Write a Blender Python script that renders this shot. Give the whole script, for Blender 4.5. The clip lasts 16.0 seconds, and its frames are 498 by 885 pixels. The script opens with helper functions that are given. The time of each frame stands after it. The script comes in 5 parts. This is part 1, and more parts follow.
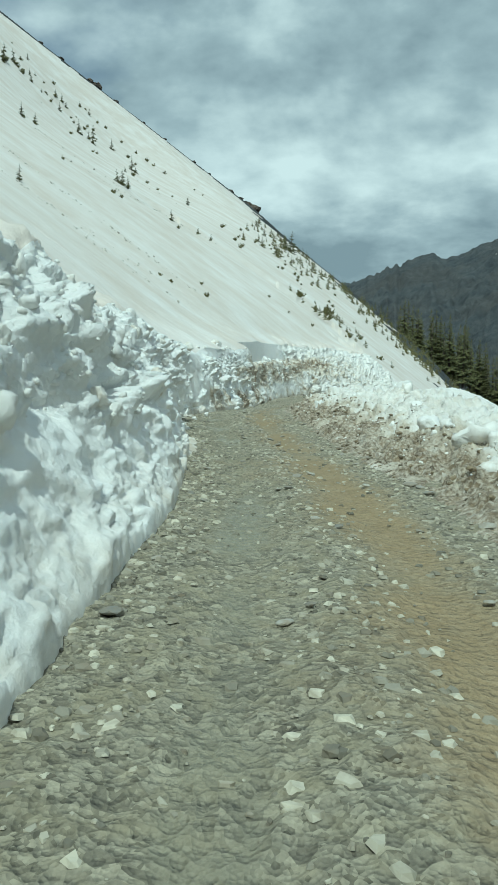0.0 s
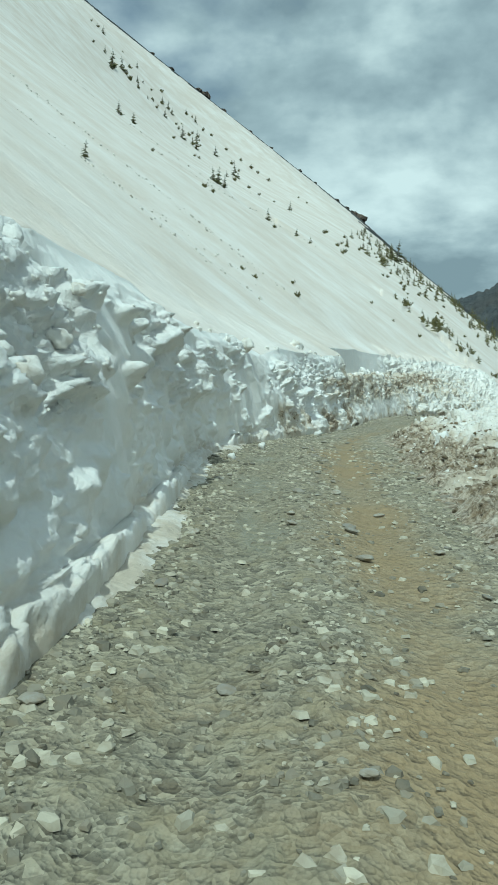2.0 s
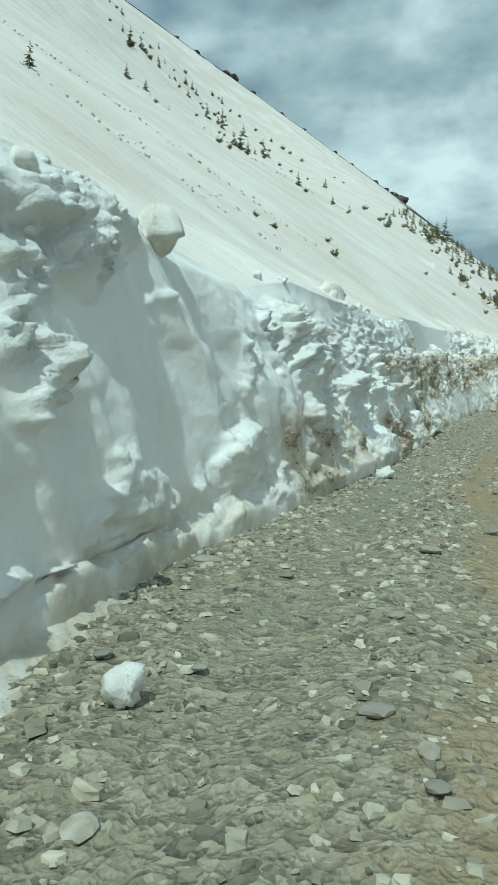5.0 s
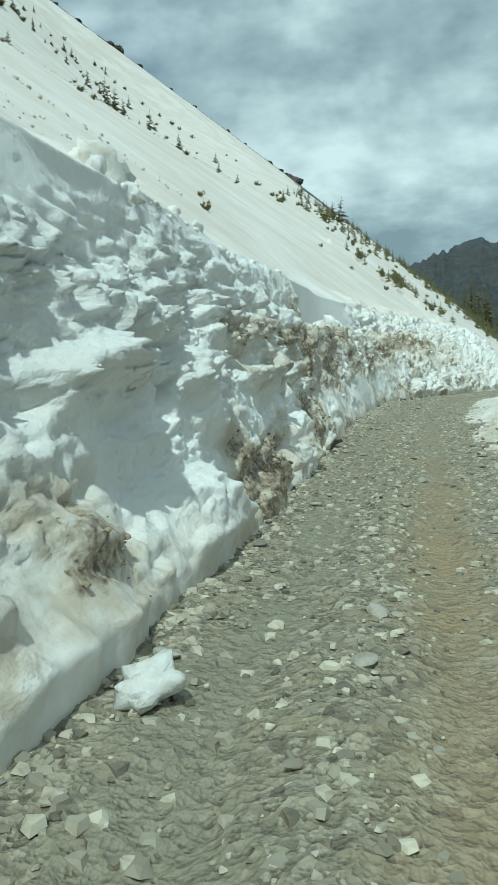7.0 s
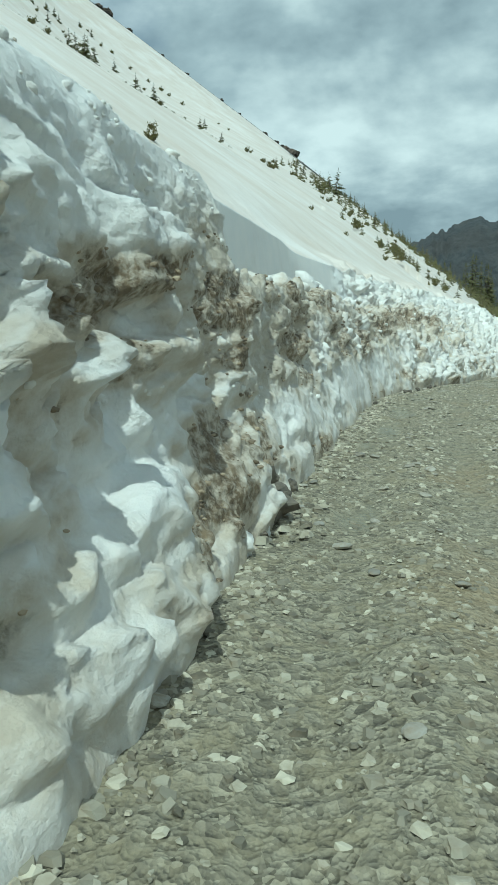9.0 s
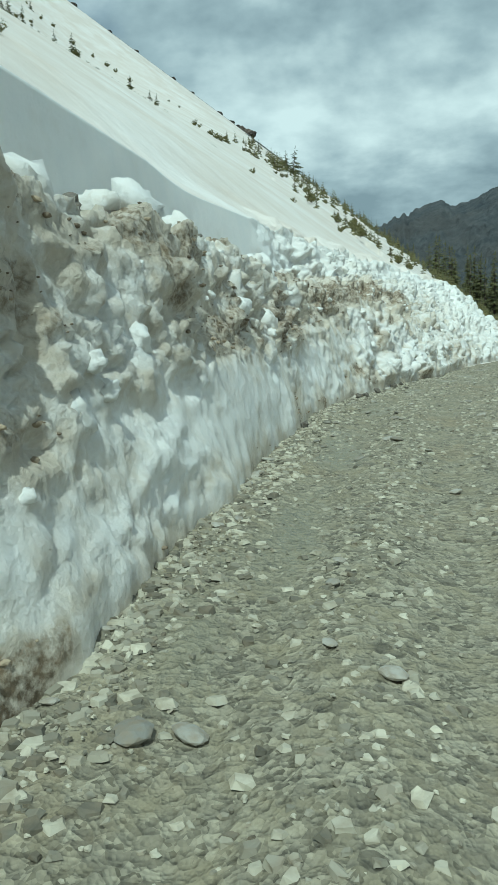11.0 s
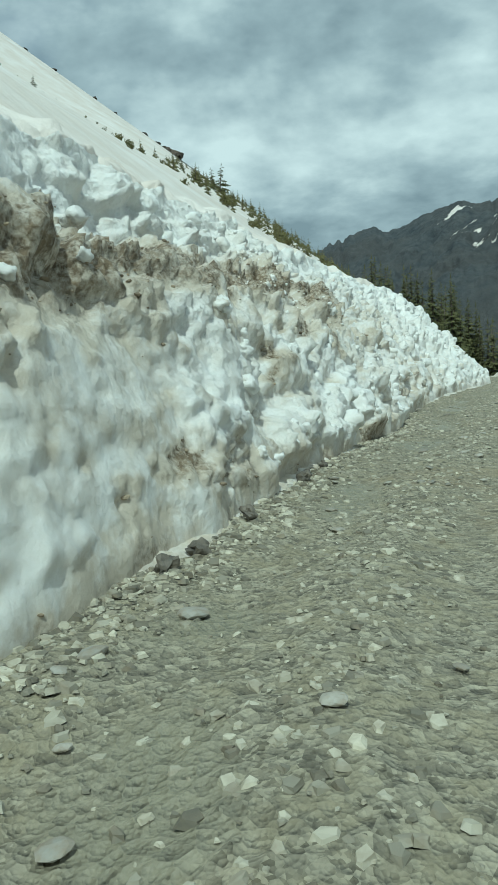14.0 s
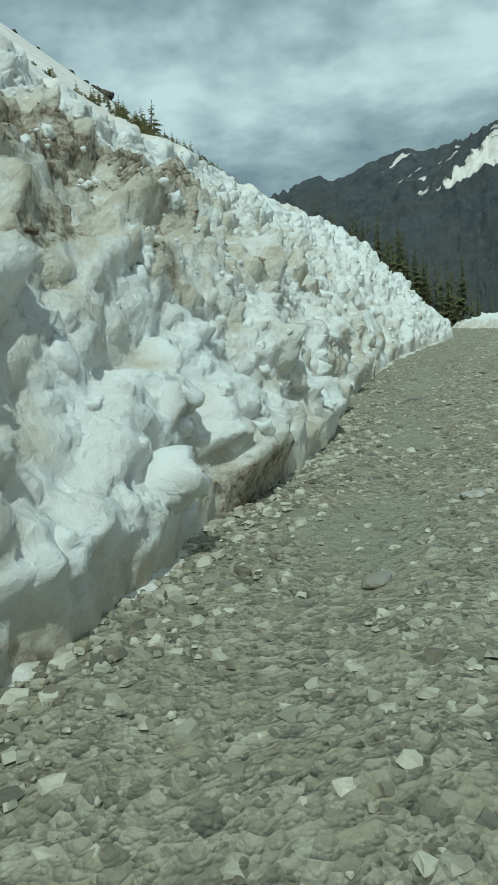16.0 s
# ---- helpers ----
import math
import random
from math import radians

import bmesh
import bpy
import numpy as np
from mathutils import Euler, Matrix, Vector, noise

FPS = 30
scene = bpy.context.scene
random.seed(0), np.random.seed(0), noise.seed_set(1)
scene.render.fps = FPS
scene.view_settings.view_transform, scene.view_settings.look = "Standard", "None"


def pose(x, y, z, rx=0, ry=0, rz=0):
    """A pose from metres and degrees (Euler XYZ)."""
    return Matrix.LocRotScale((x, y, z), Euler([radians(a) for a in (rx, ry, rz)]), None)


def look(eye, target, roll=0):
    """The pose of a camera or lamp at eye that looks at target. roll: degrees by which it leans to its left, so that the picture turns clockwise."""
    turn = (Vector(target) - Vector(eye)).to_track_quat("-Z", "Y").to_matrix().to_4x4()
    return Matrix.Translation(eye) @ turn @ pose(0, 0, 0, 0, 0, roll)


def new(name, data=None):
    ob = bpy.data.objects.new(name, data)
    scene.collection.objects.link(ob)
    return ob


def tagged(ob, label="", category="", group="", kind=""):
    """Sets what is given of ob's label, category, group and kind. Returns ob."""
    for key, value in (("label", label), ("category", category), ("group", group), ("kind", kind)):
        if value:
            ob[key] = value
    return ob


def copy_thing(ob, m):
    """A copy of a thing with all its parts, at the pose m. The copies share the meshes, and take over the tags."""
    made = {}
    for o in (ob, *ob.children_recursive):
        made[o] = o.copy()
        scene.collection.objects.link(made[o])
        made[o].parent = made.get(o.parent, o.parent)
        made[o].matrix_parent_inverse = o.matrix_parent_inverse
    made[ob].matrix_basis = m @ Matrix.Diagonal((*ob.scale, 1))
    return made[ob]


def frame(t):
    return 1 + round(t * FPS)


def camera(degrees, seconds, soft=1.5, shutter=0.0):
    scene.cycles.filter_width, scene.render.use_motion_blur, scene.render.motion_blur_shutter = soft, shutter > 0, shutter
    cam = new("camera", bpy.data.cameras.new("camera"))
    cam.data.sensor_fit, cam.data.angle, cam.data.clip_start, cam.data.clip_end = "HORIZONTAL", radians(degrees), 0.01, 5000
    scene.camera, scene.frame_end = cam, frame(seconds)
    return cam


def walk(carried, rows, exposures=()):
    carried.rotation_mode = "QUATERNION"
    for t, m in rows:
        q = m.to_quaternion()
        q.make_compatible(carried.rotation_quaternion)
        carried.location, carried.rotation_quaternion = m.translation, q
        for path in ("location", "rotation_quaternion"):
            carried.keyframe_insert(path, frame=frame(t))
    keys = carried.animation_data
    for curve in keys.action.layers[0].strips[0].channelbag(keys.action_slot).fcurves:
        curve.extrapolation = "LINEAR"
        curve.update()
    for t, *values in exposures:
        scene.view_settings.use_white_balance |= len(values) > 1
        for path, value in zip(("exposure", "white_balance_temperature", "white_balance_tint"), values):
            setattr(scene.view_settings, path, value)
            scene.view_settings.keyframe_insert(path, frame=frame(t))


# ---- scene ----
cam = camera(37.33, 16.0, soft=1.15)
# seconds, place in metres, yaw, pitch, roll in degrees
PATH = [
    (0, 0.455, 0.122, 1.474, 0.66, -4.61, 0.61),
    (0.5, 0.702, 2.920, 1.488, 2.21, -4.00, 1.09),
    (1, 0.821, 5.752, 1.505, 4.10, -3.72, 1.66),
    (1.5, 0.871, 8.592, 1.531, 6.23, -3.76, 2.01),
    (2, 0.813, 11.344, 1.536, 8.23, -3.76, 2.46),
    (2.5, 0.589, 14.261, 1.596, 10.28, -3.79, 2.65),
    (3, 0.328, 17.099, 1.669, 12.09, -3.67, 2.43),
    (3.2, 0.189, 18.183, 1.691, 12.70, -3.76, 2.36),
    (5.3, -0.481, 29.882, 1.530, 10.94, -4.29, -0.15),
    (5.5, -0.449, 30.953, 1.539, 10.06, -4.48, -0.33),
    (6, -0.381, 33.486, 1.518, 7.40, -4.82, -0.51),
    (6.5, -0.229, 35.861, 1.573, 5.43, -4.98, -0.80),
    (7, 0.058, 38.210, 1.594, 4.21, -5.13, -0.68),
    (7.5, 0.220, 40.515, 1.630, 3.78, -5.39, -0.58),
    (8, 0.460, 42.853, 1.599, 4.02, -5.90, -0.50),
    (8.2, 0.544, 43.764, 1.650, 4.27, -6.10, -0.59),
    (10.3, 2.046, 53.564, 1.814, 2.64, -7.21, -0.50),
    (10.5, 2.245, 54.566, 1.838, 2.29, -7.29, -0.99),
    (11, 2.693, 57.013, 1.816, 1.52, -7.66, -1.65),
    (11.5, 3.109, 59.463, 1.820, 0.89, -7.35, -1.74),
    (12, 3.584, 61.926, 1.828, 0.35, -7.12, -2.17),
    (12.5, 4.053, 64.496, 1.836, -0.27, -6.70, -2.28),
    (13, 4.542, 66.905, 1.813, -1.16, -6.28, -2.22),
    (13.5, 5.059, 69.257, 1.848, -2.01, -5.83, -2.64),
    (14, 5.686, 71.599, 1.848, -2.88, -5.79, -3.08),
    (14.5, 6.294, 73.850, 1.885, -3.79, -6.07, -3.40),
    (15, 6.915, 76.149, 1.877, -4.77, -7.00, -3.55),
    (15.5, 7.622, 78.467, 1.836, -5.51, -8.24, -4.12),
    (16, 8.371, 80.744, 1.755, -6.48, -9.53, -4.26),
]


def aim(yaw, pitch, roll):
    a, b = radians(yaw), radians(pitch)
    return Vector((-math.sin(a) * math.cos(b), math.cos(a) * math.cos(b), math.sin(b))), roll


rows = []
for t, x, y, z, yaw, pitch, roll in PATH:
    way, lean = aim(yaw, pitch, roll)
    rows.append((t, look((x, y, z), Vector((x, y, z)) + way, lean)))
walk(cam, rows, exposures=[(0, -0.38, 5420, -15), (5, -0.32, 5420, -15), (12.5, -0.35, 5420, -15), (14.5, -0.46, 5420, -15), (16, -0.58, 5390, -15)])

# ---- world and sun ----
SUN_TO = Vector((-0.09, -0.52, 0.84)).normalized()
world = bpy.data.worlds.new("sky")
scene.world = world
world.use_nodes = True
wn, wl = world.node_tree.nodes, world.node_tree.links
wn.clear()


def wnode(kind, **sets):
    n = wn.new(kind)
    for k, v in sets.items():
        n.inputs[k].default_value = v
    return n


w_out = wnode("ShaderNodeOutputWorld")
w_bg = wnode("ShaderNodeBackground", Strength=0.10)
w_sky = wn.new("ShaderNodeTexSky")
w_sky.sky_type, w_sky.sun_disc = "NISHITA", False
w_sky.sun_elevation = math.asin(SUN_TO.z)
w_sky.sun_rotation = math.atan2(SUN_TO.x, SUN_TO.y)
w_sky.altitude, w_sky.air_density, w_sky.dust_density = 3000, 1.0, 1.0
w_tc = wn.new("ShaderNodeTexCoord")
w_sep = wn.new("ShaderNodeSeparateXYZ")
wl.new(w_tc.outputs["Generated"], w_sep.inputs[0])


def wmath(op, a, b):
    n = wn.new("ShaderNodeMath")
    n.operation = op
    for i, v in enumerate((a, b)):
        if isinstance(v, (int, float)):
            n.inputs[i].default_value = v
        else:
            wl.new(v, n.inputs[i])
    return n.outputs[0]


# clouds lie on a flat deck: the direction is laid onto a plane overhead
w_up = wmath("ADD", wmath("MAXIMUM", w_sep.outputs["Z"], 0.0), 0.38)
w_cx = wmath("DIVIDE", w_sep.outputs["X"], w_up)
w_cy = wmath("DIVIDE", w_sep.outputs["Y"], w_up)
w_com = wn.new("ShaderNodeCombineXYZ")
wl.new(w_cx, w_com.inputs[0])
wl.new(w_cy, w_com.inputs[1])
w_n1 = wnode("ShaderNodeTexNoise", Scale=0.62, Detail=8.0, Roughness=0.5, Distortion=0.1)
wl.new(w_com.outputs[0], w_n1.inputs["Vector"])
# relief of the cloud heads: the same billows taken a little higher up, where the light comes from
w_pair = []
for k, (lift, detail) in enumerate(((0.0, 12.0), (0.16, 5.0))):
    w_m = wnode("ShaderNodeMapping", Location=(3.1 - 0.4 * lift, 1.7, 0.4 + lift), Scale=(2.5, 2.5, 4.6))
    wl.new(w_tc.outputs["Generated"], w_m.inputs["Vector"])
    w_n = wnode("ShaderNodeTexNoise", Scale=1.0, Detail=detail, Roughness=0.52, Distortion=0.1)
    wl.new(w_m.outputs[0], w_n.inputs["Vector"])
    w_pair.append(w_n.outputs["Fac"])
w_cover = wn.new("ShaderNodeValToRGB")
w_cover.color_ramp.elements[0].position, w_cover.color_ramp.elements[1].position = 0.40, 0.46
wl.new(w_n1.outputs["Fac"], w_cover.inputs[0])
w_tone = wn.new("ShaderNodeValToRGB")
el = w_tone.color_ramp.elements
el[0].position, el[0].color = 0.32, (3.5, 4.0, 4.35, 1)
el[1].position, el[1].color = 0.76, (10.0, 10.15, 9.9, 1)
mid = el.new(0.50)
mid.color = (5.45, 5.95, 6.2, 1)
# cloud layers one behind the other: a grey base between brighter heads
w_lay = wn.new("ShaderNodeValToRGB")
le = w_lay.color_ramp.elements
for _ in range(4):
    le.new(0.5)
for e, (p, v) in zip(le, ((0.0, 0.45), (0.20, 0.44), (0.30, 0.52), (0.37, 0.47), (0.50, 0.63), (0.80, 0.60))):
    e.position, e.color = p, (v, v, v, 1)
w_bend = wmath("ADD", w_sep.outputs["Z"], wmath("MULTIPLY", wmath("SUBTRACT", w_n1.outputs["Fac"], 0.5), 0.22))
wl.new(w_bend, w_lay.inputs[0])
w_map3 = wnode("ShaderNodeMapping", Scale=(6.5, 6.5, 17.0))
wl.new(w_tc.outputs["Generated"], w_map3.inputs["Vector"])
w_n3 = wnode("ShaderNodeTexNoise", Scale=1.0, Detail=9.0, Roughness=0.55, Distortion=0.2)
wl.new(w_map3.outputs[0], w_n3.inputs["Vector"])
w_low = wn.new("ShaderNodeValToRGB")
w_low.color_ramp.elements[0].position, w_low.color_ramp.elements[0].color = 0.20, (0.85, 0.85, 0.85, 1)
w_low.color_ramp.elements[1].position, w_low.color_ramp.elements[1].color = 0.33, (0.10, 0.10, 0.10, 1)
wl.new(w_sep.outputs["Z"], w_low.inputs[0])
w_small = wmath("MULTIPLY", wmath("SUBTRACT", w_n3.outputs["Fac"], 0.5), w_low.outputs["Color"])
w_n4 = wnode("ShaderNodeTexNoise", Scale=5.5, Detail=9.0, Roughness=0.55, Distortion=0.25)
w_map4 = wnode("ShaderNodeMapping", Location=(1.3, 0.2, 2.1), Scale=(1.0, 1.0, 1.7))
wl.new(w_tc.outputs["Generated"], w_map4.inputs["Vector"])
wl.new(w_map4.outputs[0], w_n4.inputs["Vector"])
w_small = wmath("ADD", w_small, wmath("MULTIPLY", wmath("SUBTRACT", w_n4.outputs["Fac"], 0.5), 0.16))
w_relief = wmath("MULTIPLY", wmath("SUBTRACT", w_pair[0], w_pair[1]), 1.35)
w_sum = wmath("ADD", wmath("ADD", wmath("ADD", w_pair[0], w_relief), w_small), wmath("SUBTRACT", w_lay.outputs["Color"], 0.5))
wl.new(w_sum, w_tone.inputs[0])
w_mix = wn.new("ShaderNodeMixRGB")
wl.new(w_cover.outputs["Color"], w_mix.inputs["Fac"])
wl.new(w_sky.outputs[0], w_mix.inputs["Color1"])
wl.new(w_tone.outputs["Color"], w_mix.inputs["Color2"])
wl.new(w_mix.outputs[0], w_bg.inputs["Color"])
wl.new(w_bg.outputs[0], w_out.inputs[0])

sun_data = bpy.data.lights.new("sun", "SUN")
sun_data.energy, sun_data.angle, sun_data.color = 3.2, radians(0.6), (1.0, 0.96, 0.88)
sun = new("sun", sun_data)
sun.matrix_world = look(SUN_TO * 300, (0, 0, 0))


# ---- materials ----
class Mat:
    """A node material under construction."""

    def __init__(self, name, rough=0.8):
        self.m = bpy.data.materials.new(name)
        self.m.use_nodes = True
        self.n, self.l = self.m.node_tree.nodes, self.m.node_tree.links
        self.b = self.n["Principled BSDF"]
        self.b.inputs["Roughness"].default_value = rough
        self.pos = self.n.new("ShaderNodeNewGeometry").outputs["Position"]
        self.obj = self.n.new("ShaderNodeTexCoord").outputs["Object"]

    def put(self, value, socket):
        if hasattr(value, "is_linked"):
            self.l.new(value, socket)
        elif isinstance(value, (tuple, list)) and len(value) == 3 and socket.type == "RGBA":
            socket.default_value = (*value, 1)
        else:
            socket.default_value = value

    def noise(self, scale, detail=5.0, rough=0.55, at=None, stretch=None, distort=0.0):
        n = self.n.new("ShaderNodeTexNoise")
        n.inputs["Scale"].default_value, n.inputs["Detail"].default_value = scale, detail
        n.inputs["Roughness"].default_value, n.inputs["Distortion"].default_value = rough, distort
        src = at or self.pos
        if stretch:
            mp = self.n.new("ShaderNodeMapping")
            mp.inputs["Scale"].default_value = stretch[:3]
            if len(stretch) > 3:
                mp.inputs["Rotation"].default_value = stretch[3]
            self.l.new(src, mp.inputs["Vector"])
            src = mp.outputs[0]
        self.l.new(src, n.inputs["Vector"])
        return n.outputs["Fac"]

    def voronoi(self, scale, out="Distance", feature="F1", at=None):
        n = self.n.new("ShaderNodeTexVoronoi")
        n.feature = feature
        n.inputs["Scale"].default_value = scale
        self.l.new(at or self.pos, n.inputs["Vector"])
        return n.outputs[out]

    def ramp(self, fac, *stops):
        n = self.n.new("ShaderNodeValToRGB")
        e = n.color_ramp.elements
        while len(e) < len(stops):
            e.new(0.5)
        for i, (p, c) in enumerate(stops):
            e[i].position = p
            e[i].color = (c, c, c, 1) if isinstance(c, (int, float)) else (*c, 1)
        self.l.new(fac, n.inputs[0])
        return n.outputs["Color"]

    def mix(self, fac, a, b, how="MIX"):
        n = self.n.new("ShaderNodeMixRGB")
        n.blend_type = how
        self.put(fac, n.inputs["Fac"])
        self.put(a, n.inputs["Color1"])
        self.put(b, n.inputs["Color2"])
        return n.outputs[0]

    def math(self, op, a, b=0.0):
        n = self.n.new("ShaderNodeMath")
        n.operation = op
        self.put(a, n.inputs[0])
        self.put(b, n.inputs[1])
        return n.outputs[0]

    def attr(self, name):
        n = self.n.new("ShaderNodeAttribute")
        n.attribute_name = name
        return n.outputs["Fac"]

    def island(self):
        return self.n.new("ShaderNodeNewGeometry").outputs["Random Per Island"]

    def random(self):
        return self.n.new("ShaderNodeObjectInfo").outputs["Random"]

    def bump(self, *layers):
        last = None
        for height, strength, dist in layers:
            n = self.n.new("ShaderNodeBump")
            n.inputs["Strength"].default_value, n.inputs["Distance"].default_value = strength, dist
            self.put(height, n.inputs["Height"])
            if last:
                self.l.new(last, n.inputs["Normal"])
            last = n.outputs[0]
        self.l.new(last, self.b.inputs["Normal"])

    def done(self, color, rough=None, spec=None):
        self.put(color, self.b.inputs["Base Color"])
        if rough is not None:
            self.put(rough, self.b.inputs["Roughness"])
        if spec is not None:
            self.b.inputs["Specular IOR Level"].default_value = spec
        return self.m


def snow_material():
    m = Mat("snow", 0.55)
    clean = m.mix(m.ramp(m.noise(1.1, 6), (0.35, 0.0), (0.7, 1.0)), (0.83, 0.835, 0.81), (0.885, 0.875, 0.835))
    blot = m.ramp(m.noise(2.3, 9, 0.68), (0.36, 0.0), (0.68, 1.0))
    fine = m.ramp(m.noise(15, 8, 0.62), (0.35, 0.0), (0.65, 1.0))
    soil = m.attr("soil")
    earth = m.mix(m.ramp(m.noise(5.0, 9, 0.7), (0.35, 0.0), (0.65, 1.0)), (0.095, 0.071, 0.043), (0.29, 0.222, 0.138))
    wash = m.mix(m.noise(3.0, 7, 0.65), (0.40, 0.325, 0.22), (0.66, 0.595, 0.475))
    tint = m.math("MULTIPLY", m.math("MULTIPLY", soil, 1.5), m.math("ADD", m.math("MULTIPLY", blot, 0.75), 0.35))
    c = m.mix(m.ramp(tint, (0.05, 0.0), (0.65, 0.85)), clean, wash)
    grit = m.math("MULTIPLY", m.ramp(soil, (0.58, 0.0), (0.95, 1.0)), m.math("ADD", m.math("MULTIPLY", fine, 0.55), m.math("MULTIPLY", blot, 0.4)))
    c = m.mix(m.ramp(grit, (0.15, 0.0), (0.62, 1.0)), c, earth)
    faint = m.ramp(m.noise(0.8, 6, 0.6), (0.55, 0.0), (0.75, 0.35))
    c = m.mix(faint, c, (0.78, 0.75, 0.66))
    crisp = m.attr("crisp")
    m.bump((m.math("MULTIPLY", m.noise(5, 10, 0.68), crisp), 0.7, 0.13), (m.math("MULTIPLY", m.voronoi(11.0), crisp), 0.4, 0.05), (m.noise(38, 7, 0.7), 0.2, 0.010))
    m.b.inputs["Subsurface Weight"].default_value = 0.12
    m.b.inputs["Subsurface Radius"].default_value = (0.9, 1.0, 1.0)
    m.b.inputs["Subsurface Scale"].default_value = 0.045
    return m.done(c, m.ramp(m.noise(4, 3), (0.3, 0.42), (0.7, 0.7)), 0.35)


def ground_material():
    """Hill snow with wind-blown dust streaks down the fall line, bare rock and scree where the snow is gone."""
    m = Mat("mountain_ground", 0.7)
    along = m.noise(0.16, 7, 0.6, m.attr_vec("flow"), (1.0, 0.05, 1.0))
    fine = m.noise(0.9, 6, 0.6, m.attr_vec("flow"), (1.0, 0.09, 1.0))
    dust = m.math("ADD", m.math("MULTIPLY", along, 0.66), m.math("ADD", m.math("MULTIPLY", fine, 0.07), m.math("MULTIPLY", m.noise(0.35, 8, 0.65), 0.27)))
    snow = m.mix(m.ramp(dust, (0.34, 0.0), (0.58, 1.0)), (0.83, 0.805, 0.765), (0.68, 0.615, 0.54))
    snow = m.mix(m.ramp(m.noise(0.05, 5), (0.45, 0.0), (0.7, 0.4)), snow, (0.74, 0.70, 0.635))
    rock = m.mix(m.ramp(m.noise(0.02, 9, 0.62), (0.35, 0.0), (0.68, 1.0)), (0.042, 0.052, 0.060), (0.105, 0.112, 0.112))
    rock = m.mix(m.ramp(m.noise(0.004, 6), (0.4, 0.0), (0.6, 0.6)), rock, (0.080, 0.078, 0.073))
    white = m.ramp(m.math("ADD", m.attr("snow"), m.math("MULTIPLY", m.math("SUBTRACT", m.noise(0.03, 8, 0.72), 0.5), 0.9)), (0.45, 0.0), (0.70, 1.0))
    crag = m.math("MULTIPLY", m.noise(0.011, 10, 0.66), m.math("SUBTRACT", 1.0, white))
    m.bump((crag, 0.9, 45.0), (m.noise(0.5, 8, 0.65), 0.35, 0.5), (m.noise(6, 6, 0.6), 0.2, 0.06))
    return m.done(m.mix(white, rock, snow), 0.75, 0.25)


def attr_vec(self, name):
    n = self.n.new("ShaderNodeAttribute")
    n.attribute_name = name
    return n.outputs["Vector"]


Mat.attr_vec = attr_vec


def road_material():
    m = Mat("wet_gravel", 0.7)
    cell = m.voronoi(38.0, "Color")
    n = m.n.new("ShaderNodeSeparateColor")
    m.l.new(cell, n.inputs[0])
    stone = m.mix(n.outputs[0], (0.13, 0.118, 0.084), (0.40, 0.365, 0.27))
    wide = m.n.new("ShaderNodeSeparateColor")
    m.l.new(m.voronoi(13.0, "Color"), wide.inputs[0])
    stone = m.mix(m.ramp(wide.outputs[1], (0.45, 0.0), (0.6, 0.8)), stone, m.mix(wide.outputs[0], (0.11, 0.10, 0.075), (0.46, 0.42, 0.31)))
    silt = m.mix(m.noise(1.6, 6), (0.235, 0.207, 0.138), (0.37, 0.33, 0.222))
    c = m.mix(m.ramp(m.noise(3.5, 6, 0.6), (0.46, 0.0), (0.66, 0.85)), stone, silt)
    mud = m.mix(m.noise(2.2, 5), (0.26, 0.19, 0.098), (0.39, 0.295, 0.165))
    c = m.mix(m.ramp(m.math("ADD", m.attr("mud"), m.math("MULTIPLY", m.math("SUBTRACT", m.noise(4, 7, 0.65), 0.5), 0.9)), (0.2, 0.0), (1.0, 0.85)), c, mud)
    pool = m.ramp(m.attr("wet"), (0.45, 0.0), (0.75, 1.0))
    c = m.mix(pool, c, m.mix(m.noise(2.6, 5), (0.22, 0.205, 0.148), (0.32, 0.295, 0.21)))
    m.bump((m.voronoi(13.0), 0.8, 0.05), (m.voronoi(38.0), 0.7, 0.015), (m.noise(90, 6, 0.65), 0.5, 0.008))
    return m.done(c, m.ramp(m.math("ADD", pool, m.math("MULTIPLY", m.noise(5, 4), 0.3)), (0.1, 0.85), (1.2, 0.38)), 0.35)


def stone_material():
    m = Mat("slate_stone", 0.75)
    c = m.mix(m.random(), (0.20, 0.195, 0.17), (0.46, 0.44, 0.38))
    c = m.mix(m.ramp(m.noise(14, 6), (0.4, 0.0), (0.65, 0.7)), c, (0.27, 0.22, 0.15))
    m.bump((m.noise(45, 6, 0.6), 0.4, 0.008))
    return m.done(c)


def gravel_material():
    m = Mat("loose_gravel", 0.75)
    c = m.mix(m.island(), (0.11, 0.10, 0.073), (0.62, 0.58, 0.455))
    c = m.mix(m.ramp(m.noise(9, 5), (0.45, 0.0), (0.7, 0.6)), c, (0.26, 0.21, 0.14))
    m.bump((m.noise(60, 5, 0.6), 0.4, 0.006))
    return m.done(c)


def clod_material():
    m = Mat("mud_clod", 0.85)
    c = m.mix(m.island(), (0.075, 0.058, 0.036), (0.27, 0.215, 0.135))
    c = m.mix(m.ramp(m.noise(9, 6), (0.5, 0.0), (0.75, 0.7)), c, (0.30, 0.255, 0.18))
    m.bump((m.noise(40, 6, 0.65), 0.5, 0.01))
    return m.done(c)


def earth_material():
    m = Mat("damp_earth", 0.85)
    c = m.mix(m.island(), (0.12, 0.092, 0.06), (0.44, 0.36, 0.25))
    m.bump((m.noise(40, 6, 0.65), 0.5, 0.01))
    return m.done(c)


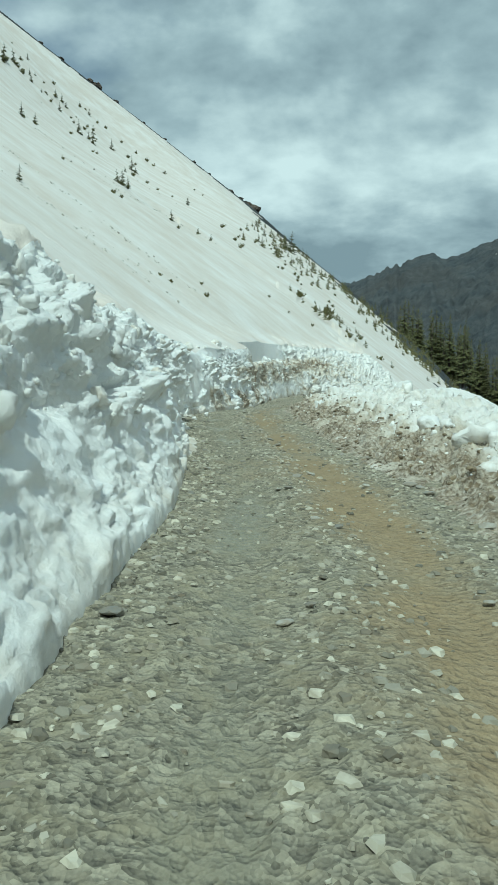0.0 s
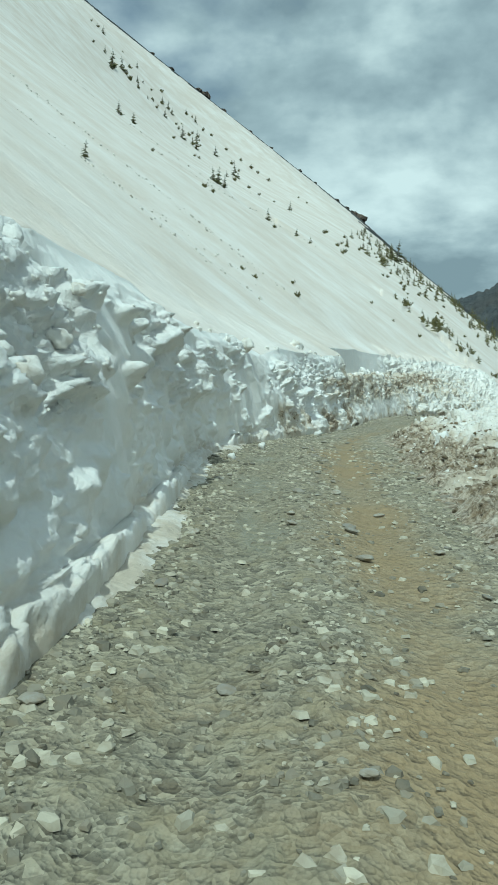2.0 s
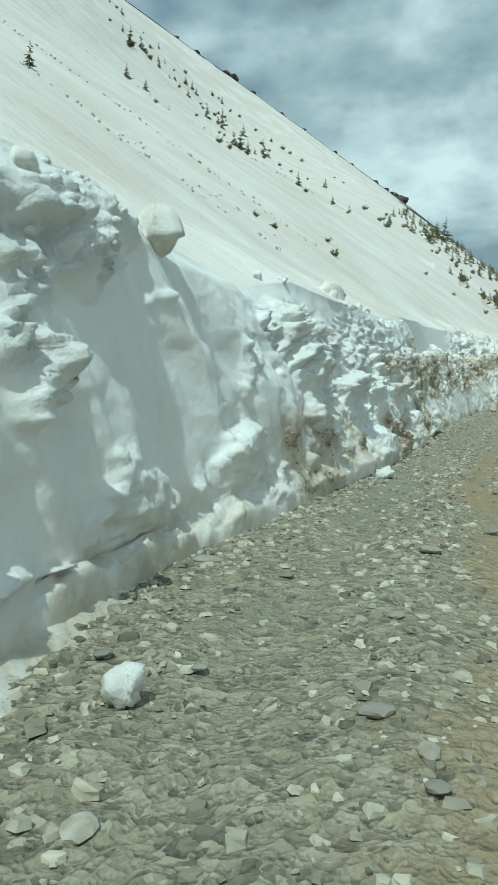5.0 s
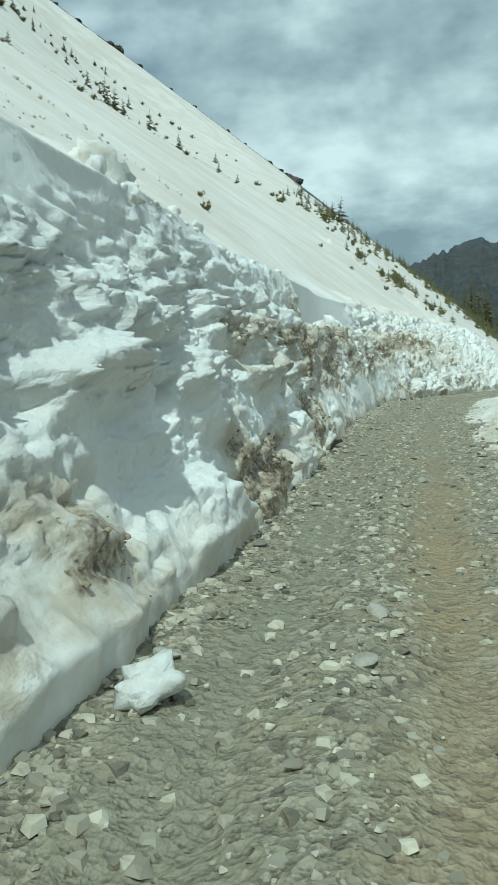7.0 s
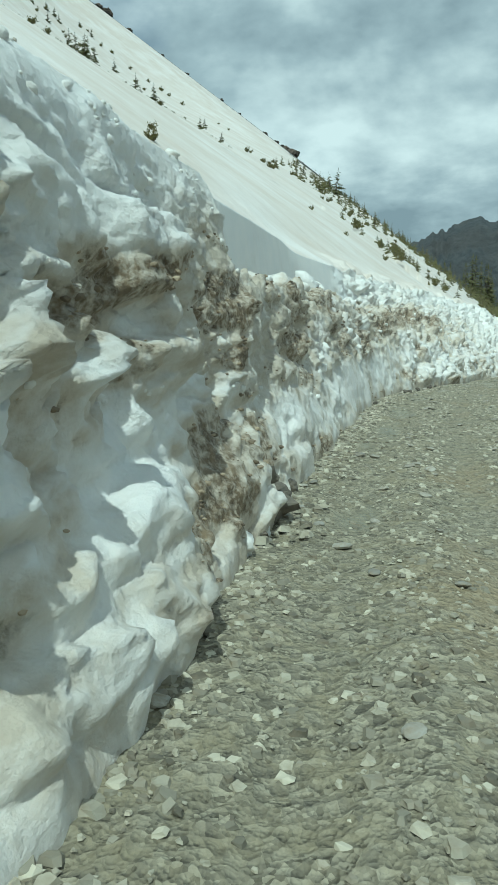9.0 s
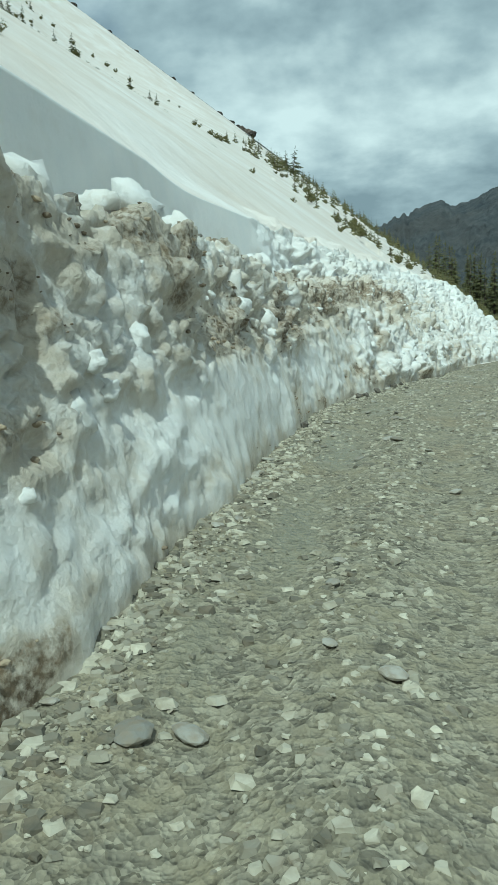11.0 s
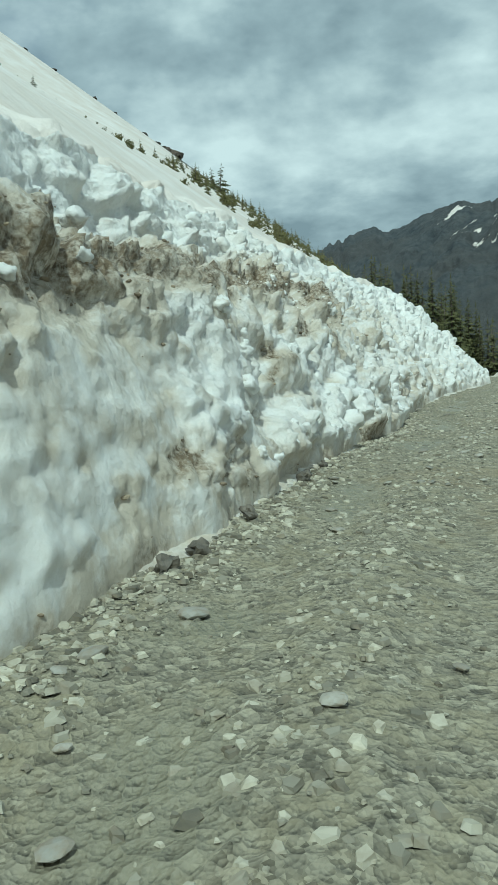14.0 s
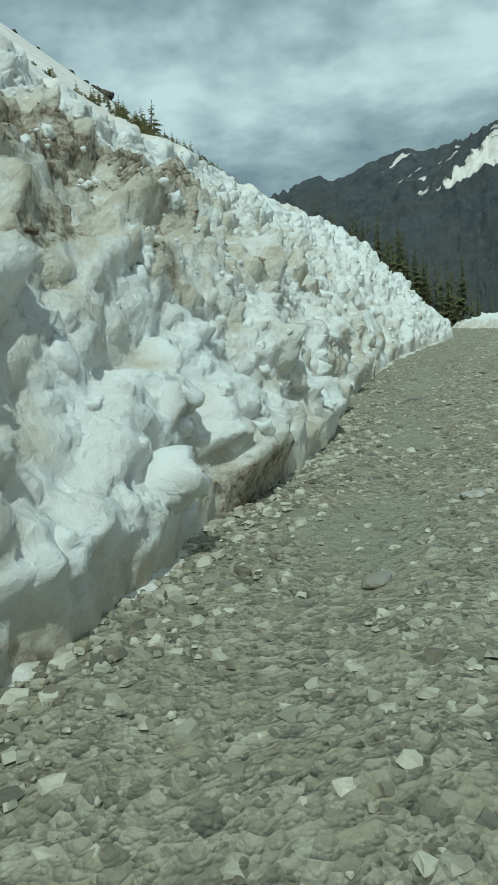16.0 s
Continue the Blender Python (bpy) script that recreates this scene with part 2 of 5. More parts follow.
def needle_material(name, dark, light):
    m = Mat(name, 0.7)
    c = m.mix(m.island(), dark, light)
    c = m.mix(m.math("MULTIPLY", m.random(), 0.5), c, light)
    return m.done(c, 0.7, 0.2)


def bark_material():
    m = Mat("bark", 0.9)
    c = m.mix(m.noise(6, 6, 0.6, m.obj, (1, 1, 0.2)), (0.06, 0.045, 0.035), (0.17, 0.135, 0.11))
    m.bump((m.noise(12, 6, 0.6, m.obj, (1, 1, 0.2)), 0.6, 0.03))
    return m.done(c)


def rock_material():
    m = Mat("crag_rock", 0.85)
    c = m.mix(m.ramp(m.noise(0.6, 8, 0.65), (0.35, 0.0), (0.68, 1.0)), (0.07, 0.06, 0.05), (0.20, 0.155, 0.12))
    m.bump((m.noise(1.5, 8, 0.65), 0.7, 0.4))
    return m.done(c)


SNOW, GROUND, ROAD = snow_material(), ground_material(), road_material()
STONE, GRAVEL, CLOD = stone_material(), gravel_material(), clod_material()
EARTH = earth_material()
NEEDLE = needle_material("fir_needles", (0.055, 0.064, 0.028), (0.155, 0.148, 0.062))
SCRUB = needle_material("scrub_needles", (0.09, 0.092, 0.038), (0.23, 0.21, 0.088))
BARK, CRAG = bark_material(), rock_material()


# ---- noise and mesh helpers ----
def lattice(ix, iy, iz, seed):
    h = (ix.astype(np.int64) * 374761393 + iy.astype(np.int64) * 668265263 + iz.astype(np.int64) * 2147483647 + seed * 1274126177) & 0xFFFFFFFF
    h = ((h ^ (h >> 13)) * 1274126177) & 0xFFFFFFFF
    h = ((h ^ (h >> 16)) * 2246822519) & 0xFFFFFFFF
    return ((h ^ (h >> 15)) & 0xFFFFFF) / float(0xFFFFFF)


def value_noise(p, seed=0):
    """Smooth noise of -1 to 1 at the rows of p."""
    f = np.floor(p)
    i = f.astype(np.int64)
    u = p - f
    u = u * u * u * (u * (u * 6 - 15) + 10)
    out = 0.0
    for a in (0, 1):
        for b in (0, 1):
            for c in (0, 1):
                w = (u[:, 0] if a else 1 - u[:, 0]) * (u[:, 1] if b else 1 - u[:, 1]) * (u[:, 2] if c else 1 - u[:, 2])
                out = out + w * lattice(i[:, 0] + a, i[:, 1] + b, i[:, 2] + c, seed)
    return out * 2 - 1


def fbm(p, octaves=4, gain=0.5, seed=0):
    out, amp, total = 0.0, 1.0, 0.0
    for o in range(octaves):
        out = out + amp * value_noise(p * 2.03**o + 17.3 * o, seed + o)
        total += amp
        amp *= gain
    return out / total


def ridged(p, octaves=4, gain=0.5, seed=0):
    out, amp, total = 0.0, 1.0, 0.0
    for o in range(octaves):
        out = out + amp * (1 - 2 * np.abs(value_noise(p * 2.07**o + 11.1 * o, seed + o)))
        total += amp
        amp *= gain
    return out / total


def cells(p, seed=0):
    """Distance to the nearest and next cell point, and the nearest cell's random number."""
    i = np.floor(p).astype(np.int64)
    f1, f2, who = np.full(len(p), 9.0), np.full(len(p), 9.0), np.zeros(len(p))
    for a in (-1, 0, 1):
        for b in (-1, 0, 1):
            for c in (-1, 0, 1):
                x, y, z = i[:, 0] + a, i[:, 1] + b, i[:, 2] + c
                d = np.sqrt((x + lattice(x, y, z, seed) - p[:, 0])**2 + (y + lattice(x, y, z, seed + 7) - p[:, 1])**2 + (z + lattice(x, y, z, seed + 13) - p[:, 2])**2)
                near = d < f1
                f2 = np.where(near, f1, np.minimum(f2, d))
                who = np.where(near, lattice(x, y, z, seed + 29), who)
                f1 = np.where(near, d, f1)
    return f1, f2, who


def facets(p, seed=0, tilt=0.6):
    """Broken blocks: every cell is a plane of its own height and slant. About -0.7 to 0.7."""
    i = np.floor(p).astype(np.int64)
    best, f2, out = np.full(len(p), 9.0), np.full(len(p), 9.0), np.zeros(len(p))
    for a in (-1, 0, 1):
        for b in (-1, 0, 1):
            for c in (-1, 0, 1):
                x, y, z = i[:, 0] + a, i[:, 1] + b, i[:, 2] + c
                u, v, w = x + lattice(x, y, z, seed) - p[:, 0], y + lattice(x, y, z, seed + 7) - p[:, 1], z + lattice(x, y, z, seed + 13) - p[:, 2]
                d = np.sqrt(u * u + v * v + w * w)
                h = lattice(x, y, z, seed + 29) - 0.5 + tilt * (u * (lattice(x, y, z, seed + 31) - 0.5) + v * (lattice(x, y, z, seed + 37) - 0.5) + w * (lattice(x, y, z, seed + 41) - 0.5)) * 2
                near = d < best
                f2 = np.where(near, best, np.minimum(f2, d))
                out = np.where(near, h, out)
                best = np.where(near, d, best)
    return out * step(0, 0.2, f2 - best), f2 - best


def step(a, b, x):
    t = np.clip((x - a) / (b - a), 0, 1)
    return t * t * (3 - 2 * t)


def grid_mesh(name, co, rows_n, cols_n, material, attributes=(), smooth=True, closed=False):
    """A sheet of quads from rows_n x cols_n places."""
    me = bpy.data.meshes.new(name)
    a = np.arange(rows_n * cols_n).reshape(rows_n, cols_n)
    q = np.stack([a[:-1, :-1], a[:-1, 1:], a[1:, 1:], a[1:, :-1]], -1).reshape(-1, 4)
    me.vertices.add(len(co))
    me.vertices.foreach_set("co", np.ascontiguousarray(co, np.float32).ravel())
    me.loops.add(q.size)
    me.loops.foreach_set("vertex_index", q.ravel().astype(np.int32))
    me.polygons.add(len(q))
    me.polygons.foreach_set("loop_start", np.arange(0, q.size, 4, dtype=np.int32))
    me.polygons.foreach_set("use_smooth", np.full(len(q), smooth))
    me.update(calc_edges=True)
    for key, values in attributes:
        if values.ndim == 1:
            me.attributes.new(key, "FLOAT", "POINT").data.foreach_set("value", values.astype(np.float32))
        else:
            me.attributes.new(key, "FLOAT_VECTOR", "POINT").data.foreach_set("vector", values.astype(np.float32).ravel())
    me.materials.append(material)
    return me


def mesh_of(name, verts, faces, material, smooth=False):
    me = bpy.data.meshes.new(name)
    me.from_pydata([tuple(v) for v in verts], [], faces)
    me.update()
    if smooth:
        me.polygons.foreach_set("use_smooth", np.full(len(me.polygons), True))
    me.materials.append(material)
    return me


def curve_through(points, spacing):
    """Places along a smooth line through the points, and their ways along it."""
    p = np.array(points, float)
    p = np.vstack([2 * p[0] - p[1], p, 2 * p[-1] - p[-2]])
    out = []
    for k in range(1, len(p) - 2):
        n = max(2, int(np.linalg.norm(p[k + 1] - p[k]) / 0.1))
        t = np.linspace(0, 1, n, endpoint=False)[:, None]
        a, b, c, d = p[k - 1], p[k], p[k + 1], p[k + 2]
        out.append(0.5 * (2 * b + (c - a) * t + (2 * a - 5 * b + 4 * c - d) * t**2 + (3 * b - a - 3 * c + d) * t**3))
    line = np.vstack(out)
    # soften the joints
    for _ in range(40):
        line[1:-1] = (line[:-2] + 2 * line[1:-1] + line[2:]) / 4
    far = np.r_[0, np.cumsum(np.linalg.norm(np.diff(line, axis=0), axis=1))]
    return line, far


# ---- plan ----
# foot of the cut snow wall, on the uphill side of the road
FOOT = [(-1.0, -16), (-0.9, -6), (-0.75, 1), (-0.68, 6), (-0.62, 10), (-1.0, 15.8), (-1.45, 20), (-2.0, 24.6), (-2.35, 28), (-2.45, 33), (-1.65, 38.5),
        (-1.0, 42.5), (-0.1, 49.5), (0.36, 53.5), (0.8, 56.6), (1.8, 62.6), (2.75, 68.3), (3.5, 72.5), (4.1, 75.3), (5.2, 78), (6.1, 80.2), (7.0, 83),
        (8.1, 85.2), (9.1, 87.3), (10.1, 89.2), (11.2, 92.5), (12.9, 97), (14.9, 101.6), (17.3, 106.5), (22.3, 114.8), (24.2, 120), (24.4, 126), (22.5, 134), (16, 146)]
# outer edge of the road
EDGE = [(3.2, -16), (3.2, -6), (3.15, 2), (3.1, 8.2), (2.75, 14.5), (2.4, 20), (1.95, 29), (1.8, 37), (2.0, 43), (3.9, 53.5), (5.3, 62.4), (7.2, 70), (9.4, 78),
        (12.4, 84), (16, 92), (20.0, 101), (24, 108.5), (27.0, 116), (28.2, 122), (28.2, 128), (26.5, 137), (20, 150)]


def grade(y):
    """The road's gentle rise and fall along its length."""
    return np.interp(y, [-20, 13, 19, 28, 40, 46, 55, 60, 66, 80, 88, 100, 150], [-0.05, -0.15, -0.08, 0.08, 0.0, -0.1, -0.15, 0.03, 0.12, 0.22, 0.15, 0.1, 0.1])


def hill(x, y):
    """Height of the snow slope above the road: a plane of 39 degrees, a shallow bowl in it, and a shoulder by the wall."""
    z = -13.0 - 0.76 * x + 0.262 * y + 0.14 * np.maximum(0, 66 - y)
    return z - 14 * np.exp(-((x + 55) / 45)**2 - ((y - 240) / 130)**2) * (1 - step(300, 350, y))


RIDGE = [(75, 120), (68, 232), (68, 300), (46, 335), (16, 348), (-3.7, 396), (-80, 368), (-125, 358), (-250, 420), (-600, 700)]


def past_line(x, y, points):
    """Signed distance from a line; positive on its right-hand side as one goes along it."""
    best, sign = np.full(x.shape, 1e9), np.zeros(x.shape)
    for (ax, ay), (bx, by) in zip(points[:-1], points[1:]):
        dx, dy = bx - ax, by - ay
        t = np.clip(((x - ax) * dx + (y - ay) * dy) / (dx * dx + dy * dy), 0, 1)
        d = np.hypot(x - ax - t * dx, y - ay - t * dy)
        s = np.where((x - ax) * dy - (y - ay) * dx > 0, 1.0, -1.0)
        better = d < best - 1e-9
        best, sign = np.where(better, d, best), np.where(better, s, sign)
    return best * sign


foot_line, foot_far = curve_through(FOOT, 0.1)
edge_line, edge_far = curve_through(EDGE, 0.1)

BANK = {}

# ---- the mountain ground, one sheet to the horizon ----
CENTRE = np.array([6.0, 40.0])


def build_ground():
    az = np.concatenate([np.arange(-180, -50, 4.0), np.arange(-50, -32, 0.5), np.arange(-32, 42, 0.14), np.arange(42, 60, 0.5), np.arange(60, 181, 4.0)])
    az[-1] = 180.0
    r = np.concatenate([np.linspace(0.5, 40, 20), np.geomspace(42, 700, 150), np.geomspace(720, 2400, 60), np.geomspace(2420, 4600, 150)])
    A, R = np.meshgrid(np.radians(az), r, indexing="ij")
    x, y = (CENTRE[0] + R * np.sin(A)).ravel(), (CENTRE[1] + R * np.cos(A)).ravel()
    A, R = A.ravel(), R.ravel()
    p = np.stack([x, y, np.zeros_like(x)], -1)
    h = hill(x, y)
    # the spur's far side falls away behind its ridge
    q = past_line(x, y, RIDGE)
    up = h - 0.42 * np.maximum(0, q) - 0.004 * np.maximum(0, q)**1.5
    # the road bench and the valley side below it
    inside = past_line(x, y, FOOT)
    outer = past_line(x, y, EDGE)
    below = -1.2 - 0.62 * np.maximum(0, outer - 6)
    w = step(118, 136, y)
    z = np.where((inside > 0) & (y < 136), np.minimum(below * (1 - w) + up * w, up * w + 1.0), up)
    near = (inside <= 0) & (inside > -44) & (y < 150)
    z = np.where(near, z - 0.9 * (1 - step(36, 43, -inside)), z)
    z = np.where(near & (inside > -9) & (y < 136), -1.5, z)
    # valley floor and the range beyond it
    floor = -260 + 40 * fbm(p / 400, 4, seed=3)
    z = np.maximum(z, floor)
    deg = np.degrees(np.arctan2(x - 1.0, y))
    dist = np.hypot(x, y)
    crest = np.interp(deg, [-60, -10, 0, 7, 9, 10.5, 12.6, 14, 16.5, 19, 20.5, 23, 26, 32, 45, 70], [5, 6, 7, 7.6, 8.3, 8.8, 9.75, 9.2, 10.2, 10.8, 10.5, 11.0, 12.2, 13.5, 12, 8])
    crest = crest + 0.16 * ridged(np.stack([deg * 1.3, deg * 0, deg * 0], -1), 5, 0.62, 5)
    crest = crest + 0.5 * np.clip(ridged(np.stack([deg * 2.6, deg * 0, deg * 0], -1), 3, 0.7, 6), -0.2, 1) * np.exp(-((deg - 9.8) / 1.6)**2) + 0.12 * ridged(np.stack([deg * 3.3, deg * 0, deg * 0], -1), 3, 0.6, 7)
    crest_r = 3300 + 300 * np.sin(deg * 0.15)
    top = crest_r * np.tan(np.radians(crest))
    along = (dist - 900) / (crest_r - 900)
    body = top * np.clip(along, 0, 1)**1.25
    body = body - np.maximum(0, dist - crest_r) * 0.7
    spurs = ridged(np.stack([deg * 0.35 + dist * 0.0011, dist * 0.0011, deg * 0], -1), 6, 0.55, 21)
    body = body + spurs * 75 * np.clip(along, 0, 1) * (1 - np.clip(along, 0, 1)**3) * (dist < crest_r)
    rills = ridged(np.stack([deg * 0.9 - dist * 0.0065, dist * 0.0016, deg * 0], -1), 5, 0.6, 23)
    body = body + rills * 46 * np.clip(along, 0, 1) * (1 - np.clip(along, 0, 1)**4) * (dist < crest_r)
    far = dist > 900
    z = np.where(far, np.maximum(z, floor * (1 - np.clip(along, 0, 1)) + body), z)
    z = z + np.where(dist < 900, 0.25 * fbm(p / 9, 5, seed=9) * step(0, 12, -inside - 20), 0)
    # where snow lies: the near slope, and gully streaks on the range
    bare = fbm(np.stack([x / 30, y / 30, 0 * x], -1), 5, 0.6, 31)
    snow = np.where(q < -16 + 22 * bare, 1.0, 0.1)
    snow = np.where((inside > 6) & (y < 118), 0.25 + 0.6 * bare, snow)
    gully = ridged(np.stack([deg * 0.55 + dist * 0.0016, dist * 0.0009, deg * 0], -1), 5, 0.55, 41)
    speck = fbm(np.stack([deg * 2.2 - along * 9, along * 34, deg * 0], -1), 4, 0.6, 43)
    slant = along - 0.05 * (deg - 20)
    line = ridged(np.stack([slant * 24, deg * 0.18, deg * 0], -1), 3, 0.5, 44)
    streak = 0.95 * step(0.6, 0.85, line + 0.4 * speck) * step(15.5, 18.0, deg) * step(0.72, 0.78, along) * (1 - step(0.95, 0.985, along))
    rim = 0.765 + 0.05 * (deg - 21.3)
    field = step(0, 0.012, along - 0.735 - 0.008 * (deg - 21.3)) * step(-0.015, 0.015, rim - along + 0.06 * speck) * step(20.7, 21.2, deg)
    field = field * np.clip(0.95 + 1.2 * fbm(np.stack([deg * 4.0 + along * 30, along * 8, deg * 0], -1), 4, 0.6, 46), 0, 1)
    patch = streak + field
    snow = np.where(dist > 800, np.clip(patch, 0, 1), snow)
    flow = np.stack([y * 0.96 + x * 0.28, -x * 0.96 + y * 0.28, z], -1)
    me = grid_mesh("ground", np.stack([x, y, z], -1), len(az), len(r), GROUND, (("snow", snow), ("flow", flow)))
    return tagged(new("ground", me), "dusty snow slope falling to a dark rocky valley", "ground", kind="structure")


build_ground()


# ---- the cut snow wall ----
def lumps(p, scale, seed, soft):
    """Rounded lumps with creases between them, 0 to about 1."""
    f1, f2, who = cells(p * scale, seed)
    return step(0, soft, f2 - f1) * (0.25 + 0.6 * who) + 0.3 * np.clip(1 - f1 * f1, 0, 1)


def balls(p, scale, seed):
    """Heaped round lumps, 0 to about 0.8."""
    f1, f2, who = cells(p * scale, seed)
    r = 0.45 + 0.4 * who
    return r * np.sqrt(np.clip(1 - (f1 / r)**2, 0, 1))


def face_normals(x, y, z):
    """Outward normals of a sheet, smoothed along its profile."""
    P = np.stack([x, y, z], -1)
    a, b = np.gradient(P, axis=0), np.gradient(P, axis=1)
    n = np.cross(b, a)
    n /= np.linalg.norm(n, axis=-1, keepdims=True) + 1e-9
    w = np.hanning(25)
    w /= w.sum()
    for k in range(3):
        padded = np.pad(n[..., k], ((0, 0), (12, 12)), "edge")
        n[..., k] = sum(w[j] * padded[:, j:j + n.shape[1]] for j in range(25))
    n /= np.linalg.norm(n, axis=-1, keepdims=True) + 1e-9
    n *= np.sign(n[..., :1] * 0.5 + n[..., 2:] + 1e-6)
    return n


# the wall's profile: setback from the foot and height of five breaks, each along the road
def along(y, *knots):
    return np.interp(y, [k[0] for k in knots], [k[1] for k in knots])


def profile(y):
    """Setbacks and heights of foot, blade mark, cut, rim, shelf and crest at the stations y."""
    cut_d = along(y, (-20, .5), (9.5, .8), (16, .5), (24, .6), (34, .45), (39, .5), (44.3, 1.05), (46.5, .65), (57, .65), (59.5, .45), (66, .35), (75.5, .35), (79, .8), (91, 1.0), (104, 1.8), (118, 2.7), (150, 2.0))
    cut_z = along(y, (-20, 1.6), (9.5, 1.1), (13, 1.4), (24, 1.3), (34, 1.6), (44.5, 1.4), (53, 1.6), (58, 1.3), (61, 1.1), (66, 1.45), (72, 1.5), (79, 2.1), (91, 2.3), (104, 2.5), (118, 2.6), (150, 2.0))
    rim_d = along(y, (-20, 1.2), (11, 1.1), (16, .8), (24, .72), (34, .6), (39, .75), (44.3, 1.25), (53, .78), (57.2, .85), (57.9, .7), (59.5, .75), (72, .95), (79, 1.3), (84.5, 2.0), (97, 2.5), (104, 3.1), (118, 4.3), (150, 3.4))
    rim_z = along(y, (-20, 2.3), (11, 2.1), (24, 2.2), (34, 2.4), (39, 2.2), (46.5, 2.5), (53, 2.8), (59.5, 2.9), (72, 3.3), (79, 3.1), (87, 3.1), (97, 3.5), (104, 3.8), (118, 4.2), (150, 3.0))
    shelf_d = along(y, (-20, 2.0), (11, 1.7), (16, 1.1), (24, .86), (34, .75), (39, .95), (44.5, 1.3), (53, .9), (57.2, 1.05), (57.9, 2.0), (59.5, 2.3), (72, 2.85), (79, 3.3), (87, 3.6), (104, 4.4), (118, 5.4), (150, 5.0))
    shelf_z = along(y, (-20, 2.9), (11, 2.9), (13, 2.6), (24, 2.8), (34, 2.9), (38.5, 2.7), (46.5, 3.3), (53, 3.6), (57.2, 3.6), (57.9, 2.9), (59.5, 2.8), (66, 2.9), (75.5, 3.4), (84.5, 3.9), (97, 4.8), (118, 5.4), (150, 4.0))
    crest_d = along(y, (-20, 2.6), (11, 2.1), (16, 1.4), (24, 1.1), (34, .95), (38.5, 1.2), (50.5, 1.25), (53.2, 1.15), (57.2, 1.25), (57.9, 2.35), (59.5, 2.5), (66, 2.65), (72, 3.1), (79, 3.7), (87, 4.6), (97, 4.9), (104, 5.5), (118, 6.4), (150, 7.0))
    crest_z = along(y, (-20, 3.0), (6, 3.1), (9.5, 3.3), (11.2, 3.6), (13.2, 2.9), (18, 3.15), (23, 3.3), (28, 3.05), (34, 3.25), (38.5, 3.0), (41, 3.45), (44.5, 3.55), (46.5, 3.75), (50.5, 3.8), (53.2, 4.05), (57.2, 4.2), (57.9, 4.65), (59.5, 4.75), (66, 5.0),
                    (72, 5.4), (79, 5.45), (84.5, 5.7), (91, 5.75), (97, 6.0), (104, 6.3), (112, 5.95), (118, 6.1), (150, 5.0))
    zero = 0 * cut_d
    ledge_d = along(y, (12, 0.5), (18, 0.75), (34, 0.75), (42, 0.5), (60, 0.42))
    ledge_z = along(y, (12, 0.32), (18, 0.1), (34, 0.1), (42, 0.45), (60, 0.52))
    return np.stack([zero, ledge_d * cut_d, cut_d, rim_d, shelf_d, crest_d], 1), np.stack([zero, ledge_z * cut_z, cut_z, rim_z, shelf_z, crest_z], 1)


def chunks(p, seed, steep=3.0):
    """Broken boxy pieces, each turned its own way, with flat tops and sharp edges. 0 to about 0.7."""
    i = np.floor(p).astype(np.int64)
    out = np.zeros(len(p))
    for a in (-1, 0, 1):
        for b in (-1, 0, 1):
            for c in (-1, 0, 1):
                x, y, z = i[:, 0] + a, i[:, 1] + b, i[:, 2] + c
                u, v, w = x + lattice(x, y, z, seed) - p[:, 0], y + lattice(x, y, z, seed + 7) - p[:, 1], z + lattice(x, y, z, seed + 13) - p[:, 2]
                k = lattice(x, y, z, seed + 29)
                t1, t2 = 6.283 * k, 6.283 * lattice(x, y, z, seed + 31)
                c1, s1, c2, s2 = np.cos(t1), np.sin(t1), np.cos(t2), np.sin(t2)
                u, v = u * c1 - v * s1, u * s1 + v * c1
                v, w = v * c2 - w * s2, v * s2 + w * c2
                d = np.maximum(np.maximum(np.abs(u) * (0.8 + 0.5 * k), np.abs(v)), np.abs(w) * 1.25)
                size = 0.32 + 0.38 * lattice(x, y, z, seed + 37)
                top = 0.15 + 0.55 * lattice(x, y, z, seed + 41)
                out = np.maximum(out, np.clip((size - d) * steep, 0, top + 0.35 * u * (k - 0.5)))
    return out


